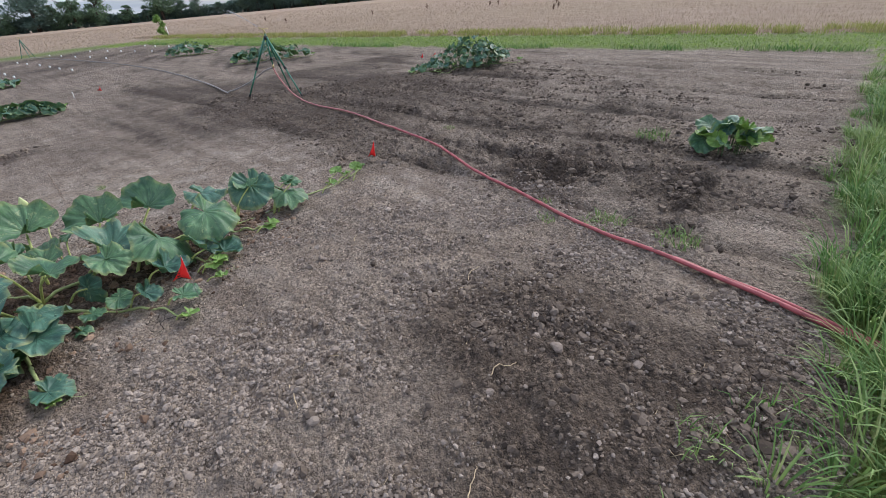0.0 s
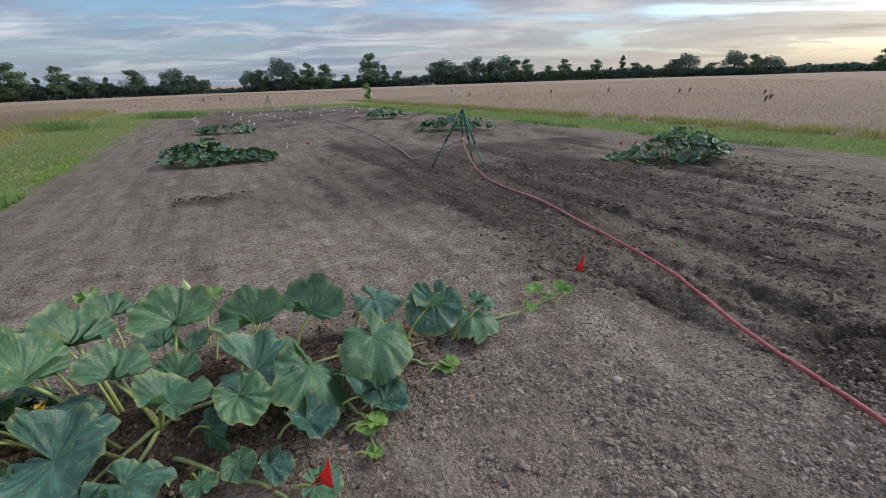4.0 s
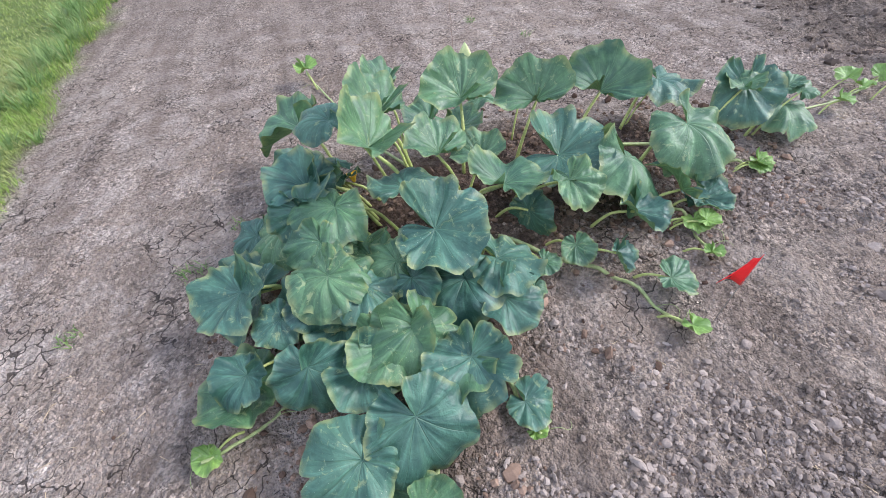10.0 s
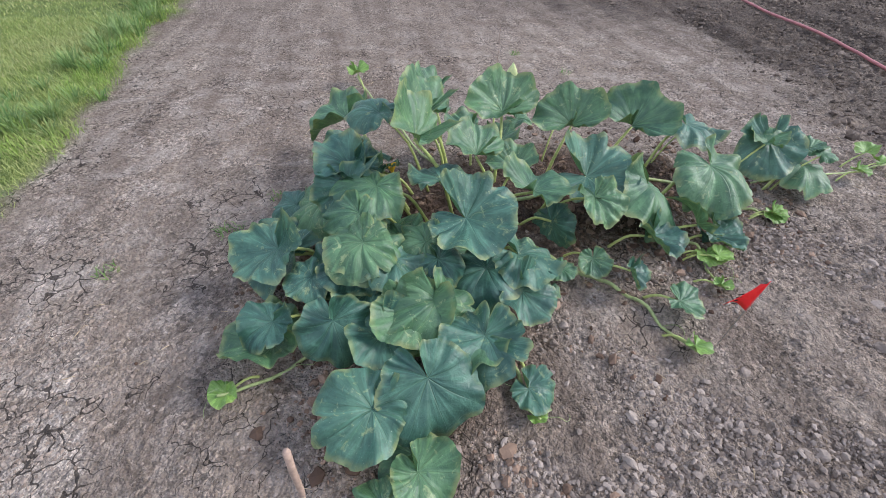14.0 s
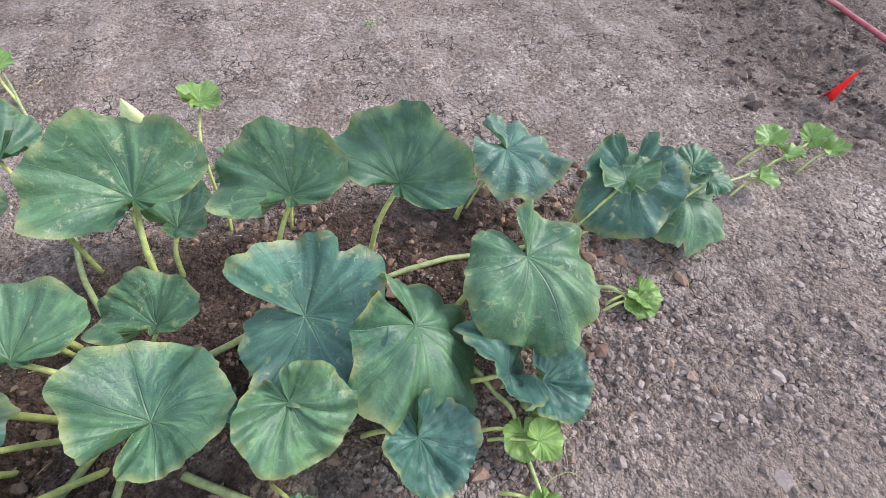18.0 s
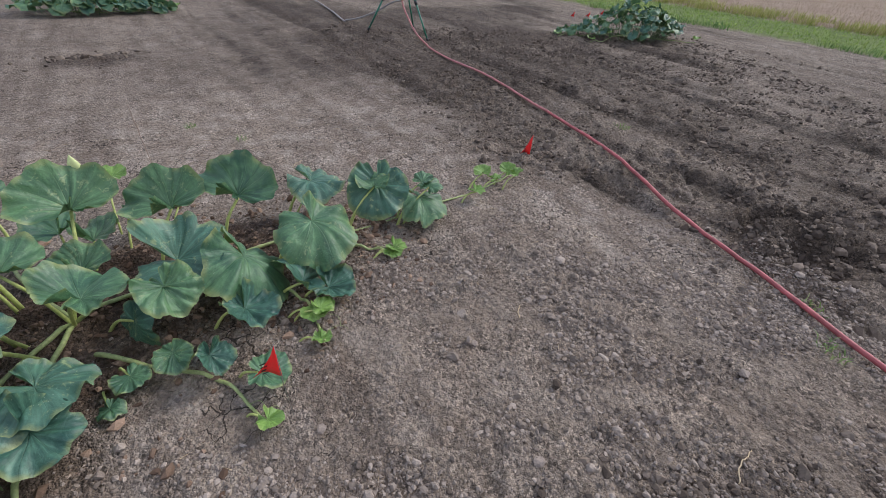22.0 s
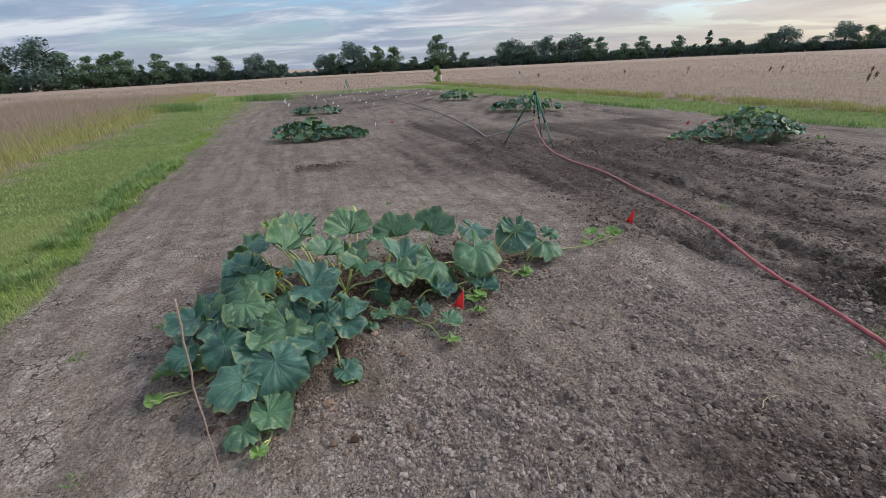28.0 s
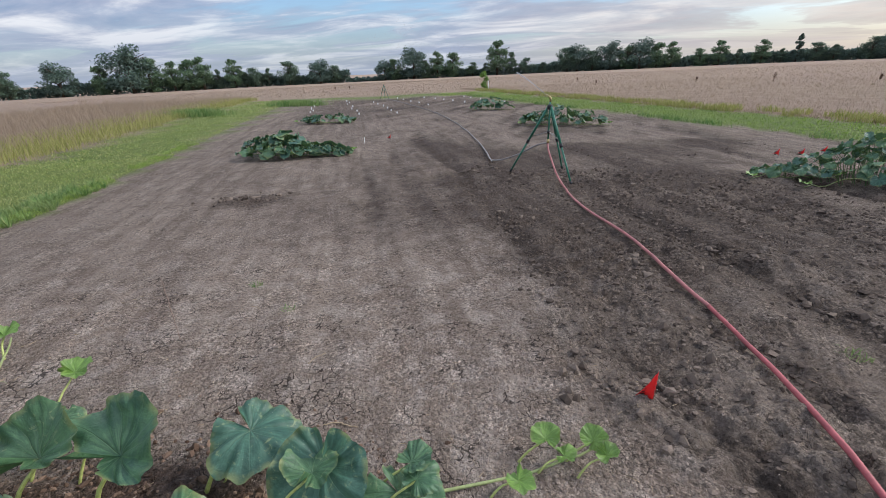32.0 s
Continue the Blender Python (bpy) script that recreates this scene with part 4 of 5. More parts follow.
def main_squash():
    root = Vector((0.75, 1.95, 0.0))
    root.z = level_at(root.x, root.y)
    plant = thing("squash_plant", root, "sprawling squash plant with large blue-green leaves on bare soil", "plant")
    r = np.random.default_rng(5)

    def stem_foot(x, y, z, pull):
        to = Vector((root.x - x, root.y - y, 0))
        far = min(to.length, 0.1 + pull * z)
        p = Vector((x, y, 0)) + (to.normalized() * far if to.length > 0.02 else Vector((0, 0, 0)))
        return (p.x, p.y, level_at(p.x, p.y) - 0.01)

    for rows, meshes in ((BACK, TALL), (LEFT, FLAT), (FILL, FLAT), (FRONT, FLAT), (RIGHT, FLAT), (CREEP, PALE), (BABY, TINY)):
        for k, (lx, ly, lz, heading, length, pitch, *more) in enumerate(rows):
            roll, broad = more or (r.uniform(-9, 9), 1.0)
            mesh = HANG[k % 4] if pitch < -29 and meshes is FLAT else meshes[(k * 5 + 1) % len(meshes)]
            if meshes is TALL and pitch < 6:
                mesh = FLAT[k % 8]
            if (lx, ly) in ((1.87, 1.98), (1.91, 1.99), (2.28, 2.49)):
                mesh = YELLOW
            if (lx, ly) in ((1.25, 1.92), (1.57, 1.91), (1.93, 2.14), (1.48, 1.66)):
                mesh = PUCKERED[k % 2]
            lz = max(lz, level_at(lx, ly) + 0.035)
            add_leaf(plant, mesh, lx, ly, lz, heading, length * (1.04 if rows in (LEFT, FILL, FRONT) else 0.97), pitch, roll,
                     stem_foot(lx, ly, lz, 0.2 if meshes is TALL else 0.45), 0.0045 + 0.026 * length, broad=broad)
    # lower leaves in the shade of the others
    for k in range(20):
        lx, ly = (r.uniform(-0.08, 0.5), r.uniform(1.0, 2.15)) if k < 14 else (r.uniform(0.55, 1.0), r.uniform(0.75, 1.5))
        lz = level_at(lx, ly) + r.uniform(0.09, 0.2)
        heading = math.degrees(math.atan2(ly - root.y, lx - root.x)) + r.uniform(-60, 60)
        add_leaf(plant, FLAT[k % 8], lx, ly, lz, heading, r.uniform(0.15, 0.22), r.uniform(-22, 4), r.uniform(-12, 12), stem_foot(lx, ly, lz, 0.4), 0.009)
    runs = [[(0.75, 1.95), (1.2, 2.35), (1.75, 2.62), (2.2, 2.85), (2.65, 3.12), (3.05, 3.37), (3.26, 3.52)], [(0.75, 1.95), (0.6, 1.5), (0.42, 1.1), (0.22, 0.75), (0.06, 0.54)],
            [(0.75, 1.95), (0.85, 1.4), (0.86, 0.8), (0.9, 0.45), (0.93, 0.26)], [(0.85, 1.4), (1.0, 1.15), (1.1, 0.98), (1.2, 0.85)],
            [(0.95, 1.75), (1.3, 1.68), (1.5, 1.62), (1.65, 1.5), (1.79, 1.34)], [(1.5, 2.3), (1.72, 2.15), (1.85, 2.02), (1.95, 1.78)],
            [(0.75, 1.95), (0.3, 2.3), (-0.2, 2.8), (-0.8, 3.36)], [(1.9, 2.6), (2.15, 2.55), (2.32, 2.5)]]
    for run in runs:
        flat = smooth_line([(a, b, 0) for a, b in run], 26)
        line = [Vector((p[0], p[1], level_at(p[0], p[1]) + 0.012 + 0.014 * math.sin(i * 0.9))) - root for i, p in enumerate(flat)]
        line[-1].z += 0.05
        line[-2].z += 0.02
        part("vine", tube(line, np.linspace(0.012, 0.006, 26), 8), VINE, plant)
        # curled tendrils near the tip
        for k in (19, 23):
            a = flat[k]
            turn, curl, ln = r.uniform(0, 6.28), r.choice([-1, 1]), r.uniform(0.09, 0.17)
            pts, px, py = [], a[0], a[1]
            for u in np.linspace(0, 1, 14):
                w = turn + curl * (0.5 * u + 4.5 * max(0.0, u - 0.6) ** 1.2) + 0.3 * math.sin(7 * u + turn)
                px, py = px + ln / 13 * math.cos(w), py + ln / 13 * math.sin(w)
                pts.append(Vector((px, py, level_at(px, py) + 0.012 + 0.025 * math.sin(u * 3.1))) - root)
            part("tendril", tube(pts, np.linspace(0.0016, 0.0009, 14), 5), VINE, plant)
    # a folded pale bud stands over the highest leaf
    bm = bmesh.new()
    bmesh.ops.create_uvsphere(bm, u_segments=12, v_segments=10, radius=1)
    for p in bm.verts:
        w = 1 - 0.75 * max(0, p.co.z) ** 1.3
        p.co = Vector((p.co.x * 0.032 * w, p.co.y * 0.018 * w, p.co.z * 0.058)) + Vector((0.665, 2.55, 0.61)) - root
    part("bud", bm, PETAL, plant, "pale yellow closed bud")
    for fx, fy, fz in ((0.16, 1.93, 0.22),):
        bm = bmesh.new()
        bmesh.ops.create_cone(bm, cap_ends=False, segments=15, radius1=0.006, radius2=0.026, depth=0.05)
        for i, p in enumerate(bm.verts):
            if p.co.z > 0:
                p.co *= 1 + 0.25 * math.sin(i * 2.5)
            p.co += Vector((fx, fy, fz)) - root
        part("blossom", bm, BLOSSOM, plant, "yellow squash blossom")
    return plant


main_squash()


def far_squash(x, y, half_long, half_wide, turn, tall, count, seed, label, size=0.2, runners=2, meshes=None):
    """A squash plant further off: a loose heap of leaves with a runner or two."""
    r = np.random.default_rng(seed)
    z0 = level_at(x, y)
    plant = thing("squash_plant", (x, y, z0), label, "plant", "squash plants along the plot")
    c, s = math.cos(radians(turn)), math.sin(radians(turn))
    for k in range(count):
        a, d = r.uniform(0, 2 * math.pi), math.sqrt(r.random())
        u, w = d * math.cos(a) * half_long, d * math.sin(a) * half_wide
        px, py = x + u * c - w * s, y + u * s + w * c
        top = z0 + tall * (1 - 0.75 * d**1.6) * r.uniform(0.55, 1.05) + 0.06
        heading = math.degrees(math.atan2(py - y, px - x)) + r.uniform(-50, 50)
        pitch = r.uniform(-55, 15) if d > 0.35 else r.uniform(-25, 45)
        pick = meshes or FAR_LEAF
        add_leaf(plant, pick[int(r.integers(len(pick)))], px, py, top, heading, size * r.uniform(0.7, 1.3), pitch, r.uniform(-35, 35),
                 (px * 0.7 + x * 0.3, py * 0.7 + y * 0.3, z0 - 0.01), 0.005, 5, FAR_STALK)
    for k in range(runners):
        a = radians(turn + 180 * k + r.uniform(-25, 25))
        ln = half_long * r.uniform(1.0, 1.25)
        pts = [Vector((ln * u * math.cos(a), ln * u * math.sin(a) + 0.06 * math.sin(4 * u), level_at(x + ln * u * math.cos(a), y + ln * u * math.sin(a)) - z0 + 0.02)) for u in np.linspace(0, 1, 10)]
        part("vine", tube(pts, np.linspace(0.012, 0.006, 10), 6), VINE, plant)
        tip = pts[-1] + Vector((x, y, z0 + 0.05))
        add_leaf(plant, TINY[k % 3], tip.x, tip.y, tip.z, math.degrees(a), 0.1, 15)
    return plant


far_squash(-3.75, 10.35, 0.95, 0.55, 12, 0.5, 80, 11, "squash plant with dark broad leaves in a loose mound", 0.15)
far_squash(-2.75, 10.75, 0.6, 0.35, 12, 0.24, 28, 12, "low trailing squash vine with dark leaves", 0.14)
far_squash(-6.6, 17.1, 1.05, 0.5, 15, 0.3, 44, 13, "low squash plant with dark flat leaves", 0.16)
far_squash(-1.1, 22.4, 0.9, 0.5, 10, 0.5, 44, 14, "small squash mound near the back of the plot", 0.15)
far_squash(2.45, 16.7, 1.35, 0.6, -5, 0.5, 70, 15, "wide squash plant behind the sprinkler", 0.15)
far_squash(7.35, 9.75, 1.1, 0.65, 4, 0.62, 170, 16, "tall heaped squash plant with wilting leaf edges", 0.1)
far_squash(6.25, 9.9, 0.5, 0.28, 4, 0.18, 22, 17, "trailing squash runner with small leaves", 0.1)
far_squash(7.25, 2.1, 0.34, 0.3, 20, 0.32, 28, 18, "young squash plant with bright and dark leaves", 0.14, 1, FAR_LEAF[:3] + PALE + TINY)


# ---- grass ----
def blades(name, x, y, tall, wide, lean, mat, label, base=None, category="grass"):
    """Bent blades, each of three triangles, in one object of stuff."""
    n = len(x)
    if n == 0:
        return None
    z = height(x, y) - 0.01 if base is None else base
    a, b = rng.uniform(0, 2 * np.pi, n), rng.uniform(0, 2 * np.pi, n)
    lean = lean * rng.uniform(0.3, 1.5, n)
    dx, dy = np.cos(a) * lean * tall, np.sin(a) * lean * tall
    wx, wy = np.cos(b) * wide / 2, np.sin(b) * wide / 2
    one = lambda px, py, pz: np.stack([px, py, pz], -1)  # noqa: E731
    drop = np.clip(lean, 0, 1.1) * 0.3
    verts = np.stack([one(x - wx, y - wy, z), one(x + wx, y + wy, z),
                      one(x + 0.35 * dx - 0.8 * wx, y + 0.35 * dy - 0.8 * wy, z + 0.62 * tall), one(x + 0.35 * dx + 0.8 * wx, y + 0.35 * dy + 0.8 * wy, z + 0.62 * tall),
                      one(x + dx, y + dy, z + tall * (1 - drop))], 1).reshape(-1, 3)
    f = np.array([[0, 1, 3], [0, 3, 2], [2, 3, 4]])
    faces = (f[None] + 5 * np.arange(n)[:, None, None]).reshape(-1, 3)
    return tagged(new(name, mesh_of(name, verts, faces, mat)), label, category, kind="stuff")


def on_strip(n, s0, s1, v0, v1, key, power=1.0):
    s, v = rng.uniform(s0, s1, n), rng.uniform(v0, v1, n)
    x, y = plan(s, v)
    keep = rng.random(n) < zones(x, y)[key] ** power
    return x[keep], y[keep]


def clumped(x, y, size, cut):
    keep = grain(x, y, size) > cut
    return x[keep], y[keep]


x, y = on_strip(70000, -3.6, -1.0, -1.0, 5.5, "lawn")
blades("lawn_grass", x, y, rng.uniform(0.03, 0.075, len(x)), 0.0055, 0.9, TURF, "short mown green lawn beside the plot")
x, y = on_strip(26000, -5.0, -1.0, 4.0, 12.0, "lawn")
blades("lawn_grass", x, y, rng.uniform(0.03, 0.06, len(x)), 0.011, 0.85, TURF, "short mown lawn beside the middle of the plot")
x, y = on_strip(24000, -5.2, -1.0, 11.0, 38.0, "lawn")
blades("lawn_grass", x, y, rng.uniform(0.03, 0.06, len(x)), 0.022, 0.85, TURF, "short mown green lawn further along the plot")
x, y = on_strip(12000, -1.5, -0.95, -2.0, 14.0, "lawn", 0.5)
x, y = clumped(x, y, 0.3, 0.4)
blades("edge_grass", x, y, rng.uniform(0.04, 0.13, len(x)), 0.006, 0.8, FAR_TURF, "uncut grass tufts along the lawn edge")
x, y = on_strip(36000, 10.0, 19.5, -7, 39, "lawn")
blades("far_lawn_grass", x, y, rng.uniform(0.04, 0.085, len(x)), 0.024, 0.8, FAR_TURF, "bright mown grass strip behind the plot")
s, v = rng.uniform(-0.2, 0.35, 5200), rng.uniform(-3, 35, 5200)
x, y = plan(15.4 - 0.105 * (v + 1.8) + s, v)
x, y = clumped(x, y, 1.1, 0.45)
blades("far_edge_grass", x, y, rng.uniform(0.06, 0.2, len(x)), 0.02, 0.5, RANK, "ragged tall grass along the plot's back edge")


def clumps(name, x, y, each, tall, wide, mat, label):
    """Tufts whose blades spring up and arch outwards, in one object of stuff."""
    n = len(x) * each
    cx, cy, size = np.repeat(x, each), np.repeat(y, each), np.repeat(tall * rng.uniform(0.6, 1.25, len(x)), each)
    a, z = rng.uniform(0, 2 * np.pi, n), None
    d = 0.3 * size * np.sqrt(rng.random(n))
    long, out = size * rng.uniform(0.55, 1.2, n), rng.uniform(0.25, 1.0, n)
    bx, by = cx + d * np.cos(a), cy + d * np.sin(a)
    z = height(bx, by) - 0.01
    side = np.stack([-np.sin(a), np.cos(a), 0 * a], -1) * wide / 2
    rows = []
    for u, slim in ((0, 1.0), (0.4, 0.95), (0.75, 0.7), (1.0, 0.0)):
        r_out, up = long * out * 0.9 * u**1.6, long * (u - 0.55 * out * u**2.2)
        p = np.stack([bx + r_out * np.cos(a), by + r_out * np.sin(a), z + up], -1)
        rows += [p - side * slim, p + side * slim] if slim else [p]
    verts = np.stack(rows, 1).reshape(-1, 3)
    f = np.array([[0, 1, 3], [0, 3, 2], [2, 3, 5], [2, 5, 4], [4, 5, 6]])
    faces = (f[None] + 7 * np.arange(n)[:, None, None]).reshape(-1, 3)
    return tagged(new(name, mesh_of(name, verts, faces, mat)), label, "grass", kind="stuff")


x, y = on_strip(620, 3.4, 11.0, -4.4, -2.75, "lawn", 0.6)
clumps("rank_grass", x, y, 40, 0.36, 0.009, RANK, "long rank green grass at the end of the plot")
x, y = on_strip(50, 3.2, 13.0, -2.95, -2.6, "bed", 0.3)
clumps("grass_clump", x, y, 34, 0.24, 0.008, RANK, "grass clumps creeping into the end of the plot")
x, y = on_strip(330, -1.75, -1.0, -1.0, 9.0, "lawn", 0.5)
x, y = clumped(x, y, 0.35, 0.38)
clumps("edge_tufts", x, y, 34, 0.2, 0.007, RANK, "arching uncut grass tufts along the lawn edge")
# standing hay, green at its foot beside the lawn
x, y = on_strip(36000, -18, -5.6, -4.0, 42.0, "field")
blades("hay", x, y, rng.uniform(0.25, 0.6, len(x)), 0.013, 0.35, HAY, "tall tan standing hay")
x, y = on_strip(34000, -8.0, -4.3, -4.0, 40.0, "field")
blades("green_hay", x, y, rng.uniform(0.12, 0.42, len(x)), 0.012, 0.4, HAY_GREEN, "yellow-green grass at the foot of the hay")
v = rng.uniform(-8, 45, 32000)
x, y = plan(15.4 - 0.105 * (v + 1.8) + 3.6 + 30 * rng.random(32000) ** 2.2, v)
blades("far_hay", x, y, rng.uniform(0.05, 0.15, len(x)), 0.02, 0.7, HAY, "tall tan hay field behind the mown strip")
v = rng.uniform(-8, 40, 22000)
x, y = plan(15.4 - 0.105 * (v + 1.8) + 3.3 + 1.3 * rng.random(22000), v)
x, y = clumped(x, y, 0.5, 0.42)
blades("far_green_hay", x, y, rng.uniform(0.1, 0.3, len(x)), 0.02, 0.4, HAY_GREEN, "greener grass along the hay's foot")
x, y = rng.uniform(-60, 70, 26000), rng.uniform(36, 130, 26000)
keep = rng.random(26000) < zones(x, y)["field"]
x, y = x[keep], y[keep]
blades("distant_hay", x, y, rng.uniform(0.06, 0.16, len(x)), 0.08, 0.6, HAY, "distant tan hay field")
# patches of long grass left standing in the lawn
for cx, cy in ((-16.2, 20.0), (-14.6, 26.5)):
    x, y = cx + rng.normal(0, 0.9, 1800), cy + rng.normal(0, 0.5, 1800)
    blades("uncut_patch", x, y, rng.uniform(0.2, 0.5, len(x)), 0.02, 0.4, RANK, "patch of uncut green grass in the lawn")


def tuft(x, y, radius, count, tall, mat=None, name="grass_tuft", label="small tuft of green grass in bare soil"):
    a, d = rng.uniform(0, 2 * np.pi, count), radius * np.sqrt(rng.random(count))
    z0 = level_at(x, y)
    one = blades(name, d * np.cos(a), d * np.sin(a), tall * rng.uniform(0.5, 1.1, count), 0.005 + 0.02 * tall, 0.9, mat or RANK, label, np.full(count, -0.006), "weed")
    one.location = (x, y, z0)
    one["kind"] = ""
    del one["kind"]
    one["group"] = "weeds in the plot"


for tx, ty, tr, tn, th in ((5.0, 1.34, 0.17, 110, 0.1), (5.25, 0.8, 0.15, 90, 0.11), (4.62, 1.62, 0.08, 40, 0.07), (4.8, 1.95, 0.08, 36, 0.06), (4.86, 4.75, 0.08, 40, 0.07),
                           (-0.5, 2.2, 0.06, 30, 0.06), (-0.55, 1.35, 0.07, 34, 0.06), (-0.5, 1.7, 0.05, 20, 0.05), (-0.9, 0.9, 0.06, 24, 0.06), (0.05, 0.05, 0.05, 18, 0.04),
                           (4.0, -0.55, 0.14, 40, 0.1), (4.35, -0.62, 0.16, 55, 0.12), (3.65, -0.75, 0.1, 26, 0.08), (6.8, 2.75, 0.2, 80, 0.12), (0.9, 4.3, 0.05, 22, 0.06), (0.35, 4.6, 0.05, 22, 0.06)):
    tuft(tx, ty, tr, tn, th)


# ---- stones ----
def stone_mesh(seed):
    r = np.random.default_rng(seed)
    v, f = ball(2)
    cut = r.normal(0, 1, (9, 3))
    cut /= np.linalg.norm(cut, axis=1)[:, None]
    for c in cut:
        d = v @ c
        over = np.maximum(d - r.uniform(0.45, 0.8), 0)
        v = v - over[:, None] * c
    v = v * r.uniform(0.7, 1.2, 3) * np.array([1, 1, 0.72]) * (1 + r.normal(0, 0.045, (len(v), 1)))
    return mesh_of("stone", v, f, STONE)


STONES = [stone_mesh(300 + k) for k in range(8)]


def stone(k, x, y, size):
    ob = new("stone", STONES[k % 8])
    ob.matrix_basis = pose(x, y, level_at(x, y) + size * 0.35, 0, 0, 53 * k) @ Matrix.Diagonal((size, size, size, 1))
    tagged(ob, "dusty grey-brown field stone lying on the soil" if size > 0.025 else "small rounded field stone on loose soil", "stone", "stones on the soil")


for k, (sx, sy, sz) in enumerate(((1.21, 1.22, 0.033), (2.66, 1.77, 0.042), (2.17, 1.95, 0.026), (1.98, 1.36, 0.03), (3.98, 1.48, 0.045), (2.84, 1.14, 0.03), (3.76, 0.14, 0.05), (4.08, -0.11, 0.04),
                                  (2.58, 0.48, 0.032), (1.56, 0.12, 0.03), (-0.48, -0.12, 0.025), (2.63, 0.7, 0.032), (2.3, 2.25, 0.025), (2.65, 1.96, 0.035), (2.68, 1.76, 0.03), (1.55, 3.4, 0.035))):
    stone(k, sx, sy, 0.8 * sz)
x, y = chosen(200, 1.0, 5.2, -0.9, 4.2, "crumb", 1.0)
for k, (sx, sy) in enumerate(zip(x, y)):
    stone(k, float(sx), float(sy), float(np.clip(0.013 * math.exp(rng.normal(0, 0.35)), 0.008, 0.026)))


# ---- markers ----
def flag(x, y, top, turn, red=True, tall=0.19):
    """A marking flag on a thin wire; the vinyl hangs and folds."""
    z0 = level_at(x, y)
    ob = thing("marking_flag", (x, y, z0), ("red" if red else "white") + " vinyl marking flag drooping on a wire stake", "flag", "marking flags")
    h = top - z0
    part("wire", tube([(0, 0, -0.02), (0.004, 0.002, h * 0.5), (0.0, 0.0, h)], 0.0016, 6), WIRE, ob)
    bm, cols = bmesh.new(), []
    for i in range(7):
        u = i / 6
        fall = tall * (1 - 0.15 * u)
        col = []
        for j in range(6):
            w = j / 5
            out = 0.095 * u * (1 - 0.55 * (1 - w)) * (0.35 + 0.65 * w)
            wave = 0.014 * math.sin(5.2 * u + 2 * w) * u
            col.append(bm.verts.new((out, wave + 0.02 * u * w, h - 0.004 - 0.045 * u * (1 - w) - w * fall * (1 - 0.12 * math.sin(3 * u)))))
        cols.append(col)
    for a, b in zip(cols, cols[1:]):
        for j in range(5):
            bm.faces.new((a[j], a[j + 1], b[j + 1], b[j]))
    cloth = part("flag", bm, FLAG_RED if red else FLAG_WHITE, ob)
    for i in range(4 if red else 0):
        bm = bmesh.new()
        bm.faces.new([bm.verts.new((0.03 + a * 0.035, -0.006 + 0.02 * a, h - tall * 0.55 - 0.017 * i - c * 0.007)) for a, c in ((0, 0), (1, 0), (1, 1), (0, 1))])
        part("print_bar", bm, PRINT, cloth, "black printed bar")
    thick = cloth.modifiers.new("thickness", "SOLIDIFY")
    thick.thickness = 0.0012
    ob.rotation_euler = (0, 0, radians(turn))
    return ob


flag(1.86, 1.42, 0.47, 176, tall=0.18)
flag(3.57, 3.95, 0.23, 168, tall=0.22)
flag(6.22, 10.26, 0.41, 170, tall=0.12)
flag(6.58, 10.3, 0.41, 150, tall=0.12)
flag(6.9, 10.35, 0.45, 160, tall=0.12)
flag(-1.75, 12.35, 0.28, 170, tall=0.12)
flag(-2.02, 11.38, 0.36, 100, False)


def marker(x, y, tall):
    z0 = level_at(x, y)
    ob = thing("plant_marker", (x, y, z0), "short white plastic plant marker pushed into the soil", "marker", "white plant markers")
    bm = bmesh.new()
    bmesh.ops.create_cone(bm, cap_ends=True, segments=10, radius1=0.03, radius2=0.038, depth=tall)
    for p in bm.verts:
        p.co.z += tall / 2 - 0.01
    part("cup", bm, FLAG_WHITE, ob)
    part("wire", tube([(0.036, 0, -0.03), (0.036, 0, tall * 1.5)], 0.003, 5), WIRE, ob)


# four rows of markers run along the back of the plot
for row, (mx, my, step_x, step_y, count) in enumerate(((-12.6, 25.3, 0.62, -1.02, 5), (-12.9, 29.6, 1.0, -1.52, 7), (-9.9, 28.1, 0.95, -1.45, 6), (-9.9, 32.0, 1.15, -1.6, 5), (-7.9, 32.4, 1.05, -1.25, 6), (-5.2, 33.0, 1.0, -1.5, 5))):
    for k in range(count):
        marker(mx + step_x * k + rng.uniform(-0.12, 0.12), my + step_y * k + rng.uniform(-0.15, 0.15), 0.09)


